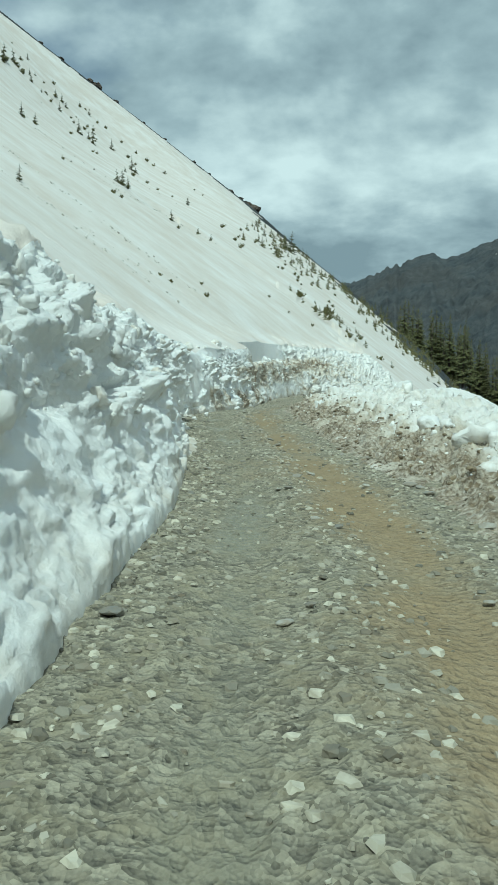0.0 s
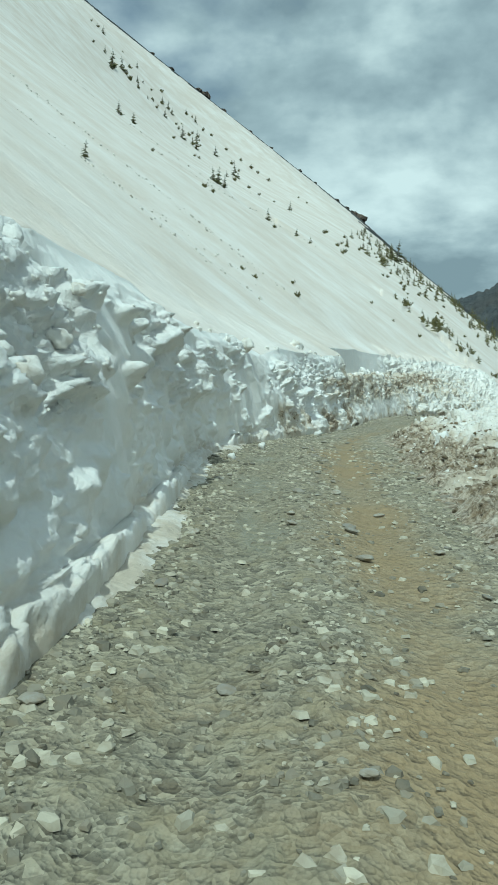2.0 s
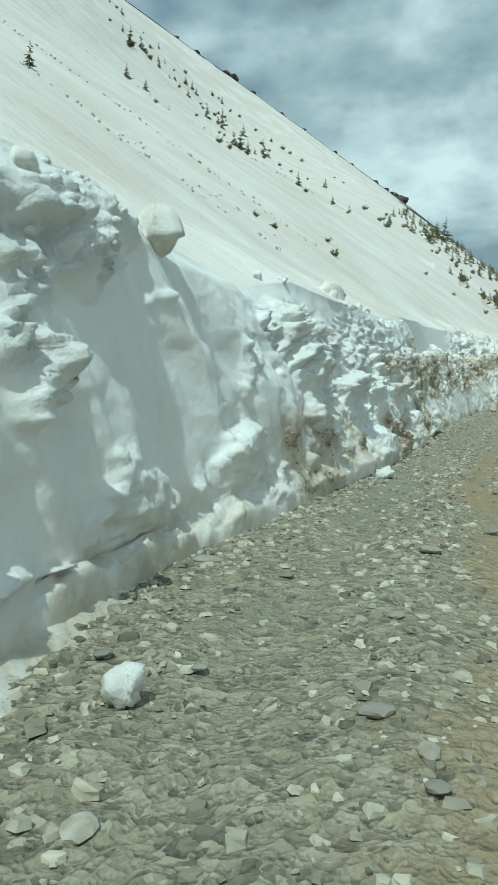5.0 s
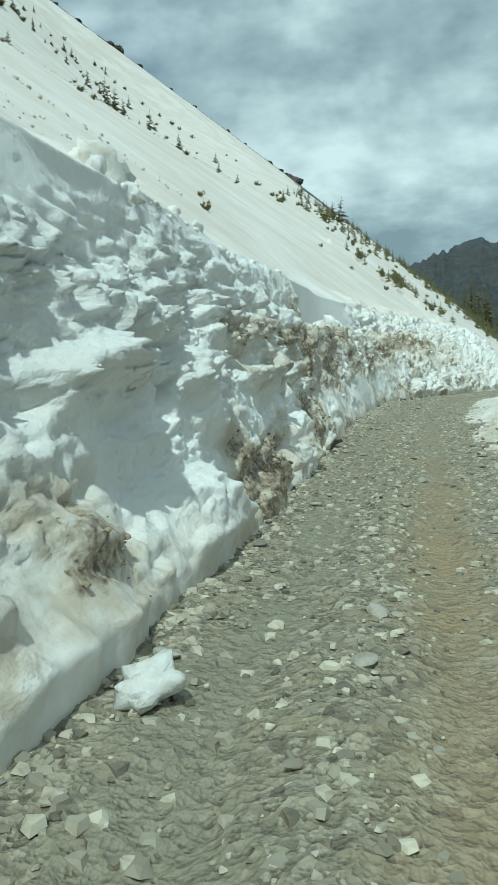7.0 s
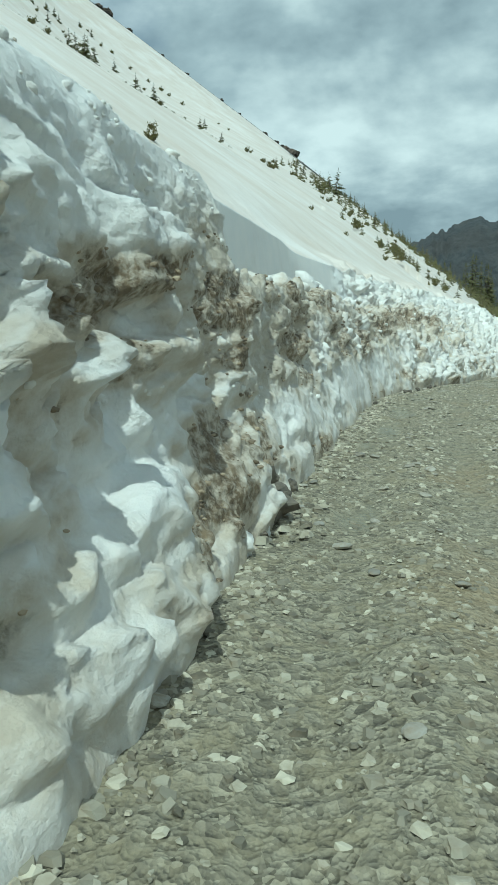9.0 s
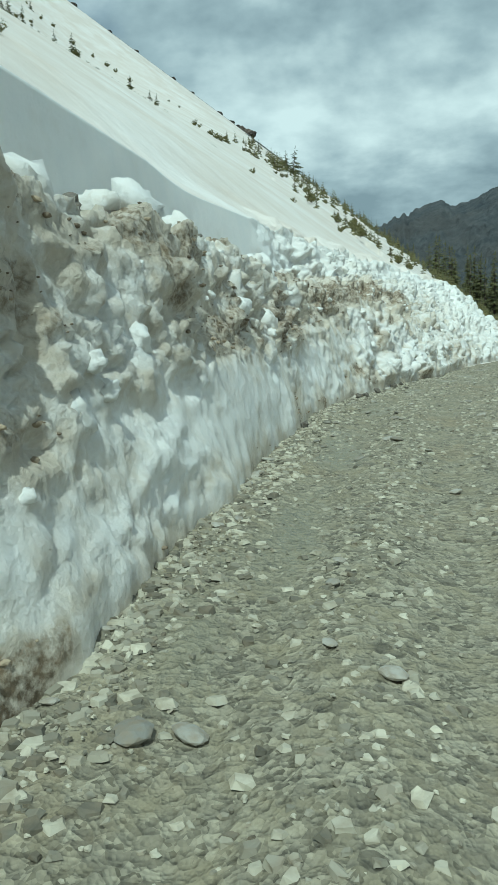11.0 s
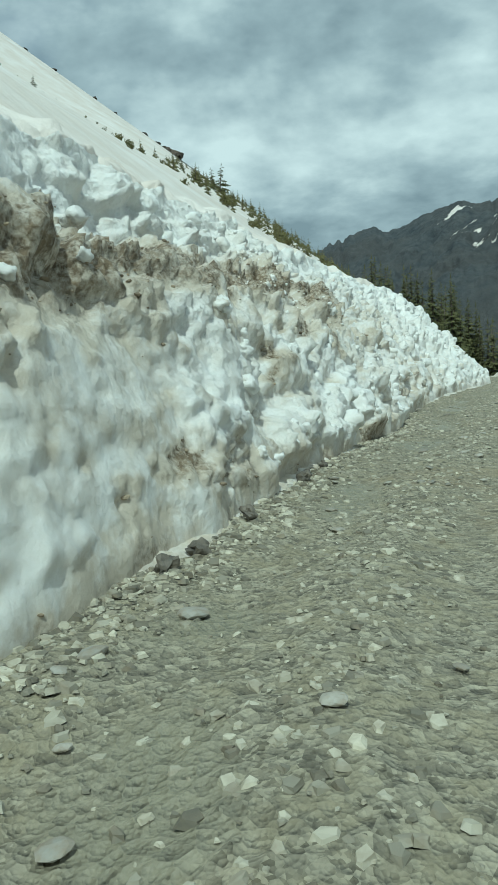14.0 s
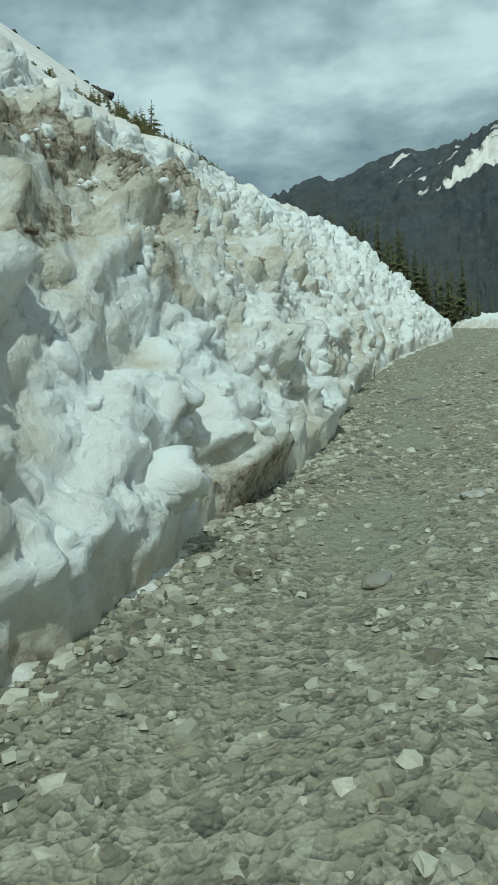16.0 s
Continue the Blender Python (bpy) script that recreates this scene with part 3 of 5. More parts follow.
def build_wall():
    y_of = foot_line[:, 1]
    far = foot_far
    y0 = np.interp([-14, 2.5, 94, 124, 143], y_of, far)
    s = np.concatenate([np.arange(y0[0], y0[1], 0.35), np.arange(y0[1], y0[2], 0.055), np.arange(y0[2], y0[3], 0.085), np.arange(y0[3], y0[4], 0.4)])
    bx, by = np.interp(s, far, foot_line[:, 0]), np.interp(s, far, foot_line[:, 1])
    tx, ty = np.gradient(bx, s), np.gradient(by, s)
    k = np.hypot(tx, ty)
    nx, ny = -ty / k, tx / k
    # smooth the normals so that the sheet does not fold
    win = np.hanning(121)
    win /= win.sum()
    nx, ny = (np.convolve(np.pad(v, 60, "edge"), win, "valid") for v in (nx, ny))
    k = np.hypot(nx, ny)
    nx, ny = nx / k, ny / k
    face = np.linspace(0, 1, 130)
    back = np.concatenate([[0.0008, 0.002, 0.004, 0.008, 0.013], np.linspace(0.02, 0.12, 14), np.geomspace(0.14, 1.0, 26)])
    D, Z = profile(by)
    seg = np.hypot(np.diff(D, axis=1), np.diff(Z, axis=1))
    arc = np.concatenate([np.zeros((len(s), 1)), np.cumsum(seg, axis=1)], 1)
    arc /= arc[:, -1:]
    d = np.zeros((len(s), len(face) + len(back)))
    z = np.zeros_like(d)
    for j in range(5):
        a, b = arc[:, j:j + 1], arc[:, j + 1:j + 2]
        t = np.clip((face[None] - a) / (b - a), 0, 1)
        inside = (face[None] >= a) & (face[None] <= b)
        d[:, :130] = np.where(inside, D[:, j:j + 1] + t * (D[:, j + 1:j + 2] - D[:, j:j + 1]), d[:, :130])
        z[:, :130] = np.where(inside, Z[:, j:j + 1] + t * (Z[:, j + 1:j + 2] - Z[:, j:j + 1]), z[:, :130])
    d[:, 130:] = D[:, 5:6] + back[None] * (42.0 - D[:, 5:6])
    x, y = bx[:, None] + nx[:, None] * d, by[:, None] + ny[:, None] * d
    hz = hill(x[:, 130:], y[:, 130:]) + 0.03
    mix = step(0.0, 0.16, back)[None]
    start = Z[:, 5:6] + 0.6 * (d[:, 130:] - D[:, 5:6])
    z[:, 130:] = start * (1 - mix) + hz * mix
    z += grade(y) * np.concatenate([np.ones(130), 1 - mix[0]])[None]
    n = d.shape[1]
    up = np.broadcast_to(np.concatenate([face, 1 + back * 3])[None], d.shape)
    P = np.stack([x, y, z], -1).reshape(-1, 3)
    Y, Zf, U = y.ravel(), z.ravel(), up.ravel()
    # broken blocks and crumbs above, smooth where the blade shaved the foot and on the old cut behind the debris
    A2, A4 = (np.repeat(arc[:, j], n) for j in (2, 4))
    wob = 0.06 * fbm(P * 0.8, 3, seed=50)
    shaved = (1 - step(-0.05, 0.06, U - A2 + wob)) * np.interp(Y, [0, 16, 20, 28, 50, 57, 62, 66, 77, 82], [0.6, 0.55, 0.7, 0.65, 0.4, 0.4, 0.55, 0.93, 0.8, 0.25])
    old_cut = step(0.0, 0.05, U - A4 + 0.5 * wob) * np.interp(Y + 2.5 * fbm(P * 0.9, 3, seed=52), [61, 63.5, 80, 86], [0, 1, 1, 0])
    shaved = np.maximum(shaved, 0.98 * old_cut)
    smooth_top = np.interp(Y + 3 * fbm(P * 0.3, 2, seed=53), [16, 20, 31, 33, 35.5, 37, 43, 46], [0, 1, 1, 0, 0, 1, 1, 0.2])
    shaved = np.maximum(shaved, 0.92 * step(-0.16, 0.0, U - 0.92 + 1.8 * wob) * smooth_top)
    island = fbm(np.stack([P[:, 0], P[:, 1] * 0.62 + 0.2 * P[:, 2], P[:, 2] * 0.55 - 0.2 * P[:, 1]], -1), 4, 0.6, seed=51)
    shaved = np.maximum(shaved, 0.96 * step(0.0, 0.18, island) * np.interp(Y, [14, 19, 36, 43, 47, 56, 60], [0, 1, 1, 0.8, 0.35, 0.35, 0]))
    keep = step(0.0, 0.05, U) * (1 - step(1.02, 1.22, U))
    broken = keep * (1 - shaved)
    warp = P + 0.16 * np.stack([fbm(P * 1.6, 3, seed=60), fbm(P * 1.6 + 9, 3, seed=61), fbm(P * 1.6 + 21, 3, seed=62)], -1)
    tilt = (warp * np.array([1.0, 0.66, 1.0])) @ np.array([[0.80, 0.36, 0.48], [-0.60, 0.48, 0.64], [0.0, -0.80, 0.60]])
    big, _ = facets(tilt * np.array([0.85, 0.7, 0.85]), 5, 0.9)
    mid, _ = facets(tilt * 2.1 + 3, 6, 0.8)
    small, _ = facets(tilt * 5.2 + 7, 8, 0.7)
    crumb = lumps(tilt + 11, 13.0, 9, 0.25) - 0.6
    puff = -ridged(tilt * 0.85 + 5, 5, 0.62, 12)
    nub = -ridged(tilt * 3.1 + 9, 3, 0.65, 13)
    patch = step(-0.25, 0.25, fbm(P * 0.7 + 5, 3, seed=63))
    cliff = ridged(P @ np.array([[0.45, 0.0, 0.1], [0.0, 0.62, 0.25], [0.1, 0.3, 0.34]]), 3, 0.45, 70) - 0.15
    heap = np.interp(Y, [12, 20, 50, 59], [0.5, 0.22, 0.22, 1.0])
    jag = np.interp(Y, [0, 18, 26, 56, 60, 90, 125], [0.55, 0.55, 0.75, 0.6, 0.34, 0.5, 0.5]) * np.interp(Y, [56, 60, 77, 86], [1, 0.5, 0.5, 1])
    soft = np.interp(Y, [0, 18, 28, 56, 60, 84, 90, 125], [1.0, 0.9, 0.55, 0.55, 0.6, 0.75, 0.85, 0.85])
    flat = np.array([1.0, 0.45, 1.0])
    round1 = balls(warp * flat + 4, 2.0, 14) - 0.35
    round2 = balls(warp * flat + 2, 4.3, 15) - 0.35
    round3 = balls(warp * flat + 8, 8.0, 16) - 0.35
    thick = step(-0.35, 0.3, fbm(P * 0.9 + 3, 4, 0.6, 64))
    round0 = balls(warp * np.array([1.0, 0.7, 1.0]) + 6, 0.95, 18) - 0.35
    block1 = chunks(warp * np.array([1.0, 0.45, 1.05]) + 2, 211) - 0.2
    block2 = chunks(warp * np.array([2.1, 1.0, 2.2]) + 5, 223) - 0.2
    block3 = chunks(warp * np.array([4.8, 2.3, 4.8]) + 9, 237) - 0.2
    block4 = chunks(warp * np.array([9.5, 5.5, 9.5]) + 1, 251, 2.2) - 0.2
    shard = np.interp(Y, [12, 20, 50, 57, 60, 80, 88], [1.1, 1.1, 1.0, 0.8, 0.85, 0.95, 1.1])
    ribs = ridged(np.stack([P[:, 0] * 0.3, P[:, 1] * 0.62 + 0.22 * P[:, 2], P[:, 2] * 0.16], -1), 4, 0.5, 171)
    rib = np.interp(Y, [14, 20, 44, 52, 57], [0.1, 0.24, 0.2, 0.22, 0.0])
    grain = 0.4 * heap * (np.interp(Y, [56, 60, 77, 86], [0.3, 0.14, 0.14, 0.34]) * round0 + np.interp(Y, [58, 60, 77, 86], [0.2, 0.15, 0.15, 0.22]) * round1 * thick + (0.12 + 0.88 * patch * thick) * (0.13 * round2 + 0.055 * round3) + 0.19 * fbm(P * np.array([2.2, 1.5, 2.2]), 5, 0.70, 65))
    disp = broken * (jag * (0.34 * big + 0.20 * mid * (0.4 + 0.6 * patch) + 0.22 * cliff) + soft * (0.16 * puff + 0.04 * nub) + grain + (1 - 0.7 * heap) * patch * (0.10 * small + 0.05 * crumb))
    disp = disp + broken * shard * (np.interp(Y, [14, 20, 56, 60, 76, 84], [0.42, 0.5, 0.58, 0.30, 0.34, 0.58]) * block1 + 0.42 * block2 * (0.25 + 0.75 * thick) + 0.26 * block3 * (0.15 + 0.85 * patch) * (0.35 + 0.65 * thick) + 0.12 * block4 * (0.2 + 0.8 * patch) + np.interp(Y, [15, 19, 44, 48, 58, 60, 78, 84], [0.05, 0.2, 0.2, 0.12, 0.12, 0.05, 0.08, 0.2]))
    disp = disp + keep * rib * ribs * (1 - step(0.9, 1.0, U))
    disp = disp + keep * (0.08 * fbm(P * 3.1, 4, 0.6, 76) + 0.030 * fbm(P * 9, 3, 0.65, 77)) * (1 - 0.93 * shaved) * (1 - 0.85 * old_cut)
    pits = step(0.18, 0.5, fbm(P * np.array([0.9, 0.42, 1.1]), 4, 0.6, 78)) * (1 - old_cut) * step(58, 61, Y)
    disp = disp + keep * shaved * (np.interp(Y, [57, 60], [0.16, 0.06]) * (1 - 0.5 * old_cut) * fbm(P * np.array([0.7, 0.3, 0.7]), 4, seed=72) + 0.010 * fbm(P * np.array([2.5, 1.0, 2.5]), 4, 0.55, 73) * (1 - 0.6 * old_cut) + pits * (0.16 * round2 + 0.08 * round3))
    disp = disp * (1 - np.interp(Y, [12, 18, 40, 46, 56, 62, 78, 86], [0.4, 0.6, 0.75, 0.9, 0.9, 0.7, 0.7, 0.25]) * np.exp(-((U - 1.0) / 0.14)**2))
    # ragged foot
    toe = (1 - step(0.0, 0.16, U)) * (0.03 + 0.24 * np.clip(fbm(P * np.array([0.8, 0.8, 0.0]), 4, 0.6, 74), -0.1, 1))
    toe = toe * np.interp(Y, [10, 14, 35, 40], [0.5, 0.12, 0.12, 1.0])
    lip = np.exp(-((U - 0.93) / 0.05)**2) * np.clip(fbm(P * np.array([0.6, 0.6, 0.2]), 3, seed=75) + 0.05, 0, 1) * np.interp(Y, [15, 25, 56, 62, 80, 84], [0, 1, 1, 0.4, 0.3, 0])
    disp = disp + toe + 0.16 * lip
    N = face_normals(x, y, z).reshape(-1, 3)
    P += N * (disp * (1 - step(1.02, 1.22, U)))[:, None]
    P[:, 2] -= (1 - step(0.0, 0.03, U)) * 0.4
    slope = step(1.0, 1.1, U)
    P[:, 2] += slope * (0.10 * fbm(P * 0.7, 4, seed=80) + 0.06 * fbm(P * 3, 3, seed=81)) * np.clip(1.6 - (U - 1) / 2, 0, 1)
    P[:, 2] -= (U == U.max()) * 0.25
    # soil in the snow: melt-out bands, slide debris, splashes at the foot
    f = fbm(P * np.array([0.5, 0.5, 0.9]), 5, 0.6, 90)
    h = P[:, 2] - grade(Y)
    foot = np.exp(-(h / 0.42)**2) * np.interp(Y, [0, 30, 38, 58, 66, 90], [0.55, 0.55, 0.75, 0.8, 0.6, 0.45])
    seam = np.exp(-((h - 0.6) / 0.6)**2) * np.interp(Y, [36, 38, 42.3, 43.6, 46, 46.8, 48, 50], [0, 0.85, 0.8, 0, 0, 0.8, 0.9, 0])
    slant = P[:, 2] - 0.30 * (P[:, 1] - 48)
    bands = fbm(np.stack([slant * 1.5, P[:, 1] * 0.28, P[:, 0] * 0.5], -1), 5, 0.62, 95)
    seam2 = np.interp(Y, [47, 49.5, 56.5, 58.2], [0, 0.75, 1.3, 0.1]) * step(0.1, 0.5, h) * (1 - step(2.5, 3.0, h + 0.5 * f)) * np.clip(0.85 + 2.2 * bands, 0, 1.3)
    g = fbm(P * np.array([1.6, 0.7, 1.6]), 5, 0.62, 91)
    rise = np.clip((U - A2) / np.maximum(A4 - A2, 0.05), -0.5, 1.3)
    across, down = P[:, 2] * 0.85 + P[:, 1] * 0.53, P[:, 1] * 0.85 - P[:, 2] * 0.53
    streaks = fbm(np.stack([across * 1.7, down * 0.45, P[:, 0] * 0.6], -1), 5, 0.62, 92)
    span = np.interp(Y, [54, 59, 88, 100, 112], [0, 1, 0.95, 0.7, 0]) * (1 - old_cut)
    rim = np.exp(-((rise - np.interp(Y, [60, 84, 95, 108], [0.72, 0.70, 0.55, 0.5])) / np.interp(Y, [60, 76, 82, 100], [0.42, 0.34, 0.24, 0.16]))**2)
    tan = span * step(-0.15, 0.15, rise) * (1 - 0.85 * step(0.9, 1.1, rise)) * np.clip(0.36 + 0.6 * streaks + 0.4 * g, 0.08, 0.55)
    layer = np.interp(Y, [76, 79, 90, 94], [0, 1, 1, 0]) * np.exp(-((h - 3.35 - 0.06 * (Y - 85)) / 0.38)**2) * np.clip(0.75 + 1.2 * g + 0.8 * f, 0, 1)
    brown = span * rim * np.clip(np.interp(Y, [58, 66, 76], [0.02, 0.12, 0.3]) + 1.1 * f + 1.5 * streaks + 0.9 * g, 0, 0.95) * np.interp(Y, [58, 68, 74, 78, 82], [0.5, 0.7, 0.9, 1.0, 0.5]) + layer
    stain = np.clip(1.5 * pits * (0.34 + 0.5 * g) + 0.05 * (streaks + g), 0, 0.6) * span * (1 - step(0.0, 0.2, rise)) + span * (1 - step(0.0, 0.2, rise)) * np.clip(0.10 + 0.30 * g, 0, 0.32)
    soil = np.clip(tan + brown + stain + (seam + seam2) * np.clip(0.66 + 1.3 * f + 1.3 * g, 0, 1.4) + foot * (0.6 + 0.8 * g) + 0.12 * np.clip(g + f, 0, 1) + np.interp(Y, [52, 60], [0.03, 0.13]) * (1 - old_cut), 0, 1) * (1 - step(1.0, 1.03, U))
    flow = np.stack([P[:, 1] * 0.96 + P[:, 0] * 0.28, -P[:, 0] * 0.96 + P[:, 1] * 0.28, P[:, 2]], -1)
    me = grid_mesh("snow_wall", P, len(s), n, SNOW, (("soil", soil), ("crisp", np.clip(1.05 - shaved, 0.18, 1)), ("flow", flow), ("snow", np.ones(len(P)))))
    me.materials.append(GROUND)
    index = (np.broadcast_to(np.concatenate([face, 1 + back * 3])[None, :-1], (len(s) - 1, n - 1)) > 0.998).astype(np.int32).ravel()
    me.polygons.foreach_set("material_index", index)
    BANK["wall"], BANK["rise"], BANK["soil"] = (P, U, N, broken * (1 - old_cut)), rise, soil
    return tagged(new("snow_wall", me), "tall ploughed snow wall streaked with brown soil", "snow wall", kind="structure")


build_wall()


# ---- the road ----
def road_height(x, y, u):
    """u: 0 at the wall's foot, 1 at the outer edge."""
    rut = np.exp(-((u - 0.27) / 0.09)**2) + np.exp(-((u - 0.68) / 0.09)**2) - 0.8 * np.exp(-((u - 0.475) / 0.09)**2)
    p = np.stack([x, y, 0 * x], -1)
    return grade(y) - 0.02 - 0.05 * rut + 0.06 * fbm(p * 0.35, 3, seed=100) + 0.035 * fbm(p * 1.7, 4, seed=101)


def road_span(y):
    return np.interp(y, foot_line[:, 1], foot_line[:, 0]), np.interp(y, edge_line[:, 1], edge_line[:, 0])


def build_road():
    s = np.concatenate([np.arange(-15, 1, 0.25), np.arange(1, 100, 0.1), np.arange(100, 136, 0.2)])
    u = np.linspace(-0.22, 1.3, 100)
    a, b = road_span(s)
    x = a[:, None] + u[None] * (b - a)[:, None]
    y = np.broadcast_to(s[:, None], x.shape)
    x, y, U = x.ravel(), y.ravel().copy(), np.broadcast_to(u[None], (len(s), len(u))).ravel()
    z = road_height(x, y, U)
    p = np.stack([x, y, 0 * x], -1)
    f1, f2, who = cells(p * 9 + 0.37 + 0.2 * value_noise(p * 5, 113)[:, None], 111)
    clear = np.exp(-((U - 0.68) / 0.10)**2)
    z = z + (0.05 * np.sqrt(np.clip(1 - f1, 0, 1)) * (who - 0.2)) * (1 - 0.8 * clear) + 0.012 * fbm(p * 14, 2, seed=112)
    mud = np.clip(np.exp(-((U - 0.68) / 0.17)**2) * 0.9 * np.interp(y, [0, 40, 50, 62], [1.0, 1.0, 0.6, 0.15]) + 0.6 * fbm(p * 0.6, 3, seed=120), 0, 1)
    wet = np.clip(np.exp(-((U - 0.27) / 0.16)**2) * 0.55 + 0.8 * fbm(p * np.array([1.1, 0.5, 1]), 5, 0.6, 121) - 0.02, 0, 1)
    me = grid_mesh("road", np.stack([x, y, z], -1), len(s), len(u), ROAD, (("mud", mud), ("wet", wet)))
    return tagged(new("road", me), "wet rutted gravel mountain road with loose slate", "road", kind="structure")


road = build_road()


# ---- ledge of dirty ice along the wall's foot ----
def build_ledge(y0, y1, wide):
    s = np.arange(y0, y1, 0.05)
    v = np.linspace(0, 1, 16)
    a, b = road_span(s)
    p = np.stack([a, s, 0 * s], -1)
    w = wide * np.clip(0.55 + 1.1 * fbm(p * 0.55, 4, 0.6, 130), 0.05, 2) * step(0, 1.5, s - y0) * step(0, 1.5, y1 - s)
    x = a[:, None] - 0.25 + v[None] * (0.3 + w)[:, None]
    y = np.broadcast_to(s[:, None], x.shape)
    q = np.stack([x.ravel(), y.ravel(), 0 * x.ravel()], -1)
    z = (0.15 * (1 - v**3))[None] - 0.10 + 0 * x
    z = z.ravel() + grade(q[:, 1]) + 0.05 * fbm(q * 2.5, 4, 0.6, 131) + 0.02 * fbm(q * 12, 2, 0.5, 132)
    q[:, 2] = z
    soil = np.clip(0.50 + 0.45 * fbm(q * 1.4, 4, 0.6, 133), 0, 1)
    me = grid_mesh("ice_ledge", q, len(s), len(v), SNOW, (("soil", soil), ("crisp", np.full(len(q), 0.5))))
    return tagged(new("ice_ledge", me), "thin ledge of dirty ice along the snow wall", "ice ledge", "ice ledges at the wall")


for span in ((16, 34, 0.30), (44, 56, 0.10), (77, 112, 0.30)):
    build_ledge(*span)


# ---- the outer berm ----
def build_berm():
    far = edge_far
    y0 = np.interp([-14, 4, 60, 130], edge_line[:, 1], far)
    s = np.concatenate([np.arange(y0[0], y0[1], 0.3), np.arange(y0[1], y0[2], 0.068), np.arange(y0[2], y0[3], 0.16)])
    bx, by = np.interp(s, far, edge_line[:, 0]), np.interp(s, far, edge_line[:, 1])
    tx, ty = np.gradient(bx, s), np.gradient(by, s)
    k = np.hypot(tx, ty)
    nx, ny = ty / k, -tx / k
    win = np.hanning(121)
    win /= win.sum()
    nx, ny = (np.convolve(np.pad(v, 60, "edge"), win, "valid") for v in (nx, ny))
    d = np.concatenate([np.linspace(-0.35, 5.0, 88), np.linspace(5.15, 16, 18)])
    tall = np.interp(by, [-14, 5, 12, 20, 38, 46, 54, 62, 70, 96, 104, 122], [0.9, 0.9, 1.0, 1.15, 1.3, 1.0, 0.6, 0.55, 0.35, 0.4, 0.8, 0.9])
    shape = np.interp(d, [-0.35, 0, 0.9, 2.0, 3.0, 4.2, 6.0, 9.0, 16], [-0.15, 0.0, 0.35, 0.75, 1.0, 1.0, 0.5, -0.8, -5.0])
    z = tall[:, None] * np.maximum(shape, 0)[None] + np.minimum(shape, 0)[None]
    x, y = bx[:, None] + nx[:, None] * d[None], by[:, None] + ny[:, None] * d[None]
    z = z + grade(y)
    P = np.stack([x, y, z], -1).reshape(-1, 3)
    Dd = np.broadcast_to(d[None], z.shape).ravel()
    Y = P[:, 1].copy()
    warp = P + 0.25 * np.stack([fbm(P * 1.6, 3, seed=160), fbm(P * 1.6 + 9, 3, seed=161), fbm(P * 1.6 + 21, 3, seed=162)], -1)
    rough = step(-0.2, 0.5, Dd) * np.repeat(np.clip(tall, 0, 1), len(d))
    chip, _ = facets(warp * np.array([2.2, 1.8, 2.2]), 15, 0.9)
    tiny, _ = facets(warp * 5.0 + 3, 16, 0.8)
    lift = rough * (-0.30 * ridged(warp * np.array([0.8, 0.55, 0.8]), 4, 0.55, 17) + 0.20 * chip + 0.10 * tiny - 0.08 * ridged(warp * 3.2, 3, 0.65, 19) + 0.05 * (lumps(warp, 13.0, 18, 0.25) - 0.6))
    N = face_normals(x, y, z).reshape(-1, 3)
    N *= np.sign(N[:, 2:] + 1e-6)
    P += N * lift[:, None]
    f = fbm(P * 0.7, 4, 0.6, 190)
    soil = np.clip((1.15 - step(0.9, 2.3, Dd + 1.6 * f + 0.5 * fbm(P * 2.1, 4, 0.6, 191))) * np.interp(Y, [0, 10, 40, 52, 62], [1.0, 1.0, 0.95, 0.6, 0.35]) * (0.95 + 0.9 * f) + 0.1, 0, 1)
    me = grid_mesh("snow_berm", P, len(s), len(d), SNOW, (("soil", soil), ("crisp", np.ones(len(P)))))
    BANK["berm"] = (P, Dd)
    return tagged(new("snow_berm", me), "low bank of ploughed snow and brown mud", "snow bank", kind="structure")


build_berm()


# ---- stones, snow blocks and crumbs ----
def pebble(seed, flat=0.5, cuts=0, rough=0.22):
    """A small angular stone: an uneven solid of eight or twenty faces, about 1 across."""
    rng = np.random.default_rng(seed)
    if cuts == 0:
        turn = np.arange(5) * 1.2566 + rng.random(5) * 0.7
        v = np.vstack([np.stack([np.cos(turn) * 0.72, np.sin(turn) * 0.72, np.full(5, 1.0)], -1), np.stack([np.cos(turn), np.sin(turn), np.full(5, -1.0)], -1)])
        f = [(0, 1, 2), (0, 2, 3), (0, 3, 4)]
        for k in range(5):
            j = (k + 1) % 5
            f += [(k, 5 + k, 5 + j), (k, 5 + j, j)]
    else:
        bm = bmesh.new()
        bmesh.ops.create_icosphere(bm, subdivisions=cuts, radius=1)
        bm.verts.ensure_lookup_table()
        v = np.array([tuple(w.co) for w in bm.verts])
        f = [tuple(w.index for w in face.verts) for face in bm.faces]
        bm.free()
    v = v * (1 + rough * (rng.random((len(v), 1)) * 2 - 1)) + rng.normal(0, rough * 0.3, v.shape)
    return v * np.array([1.0, 0.6 + 0.4 * rng.random(), flat]) * 0.5, np.array(f)


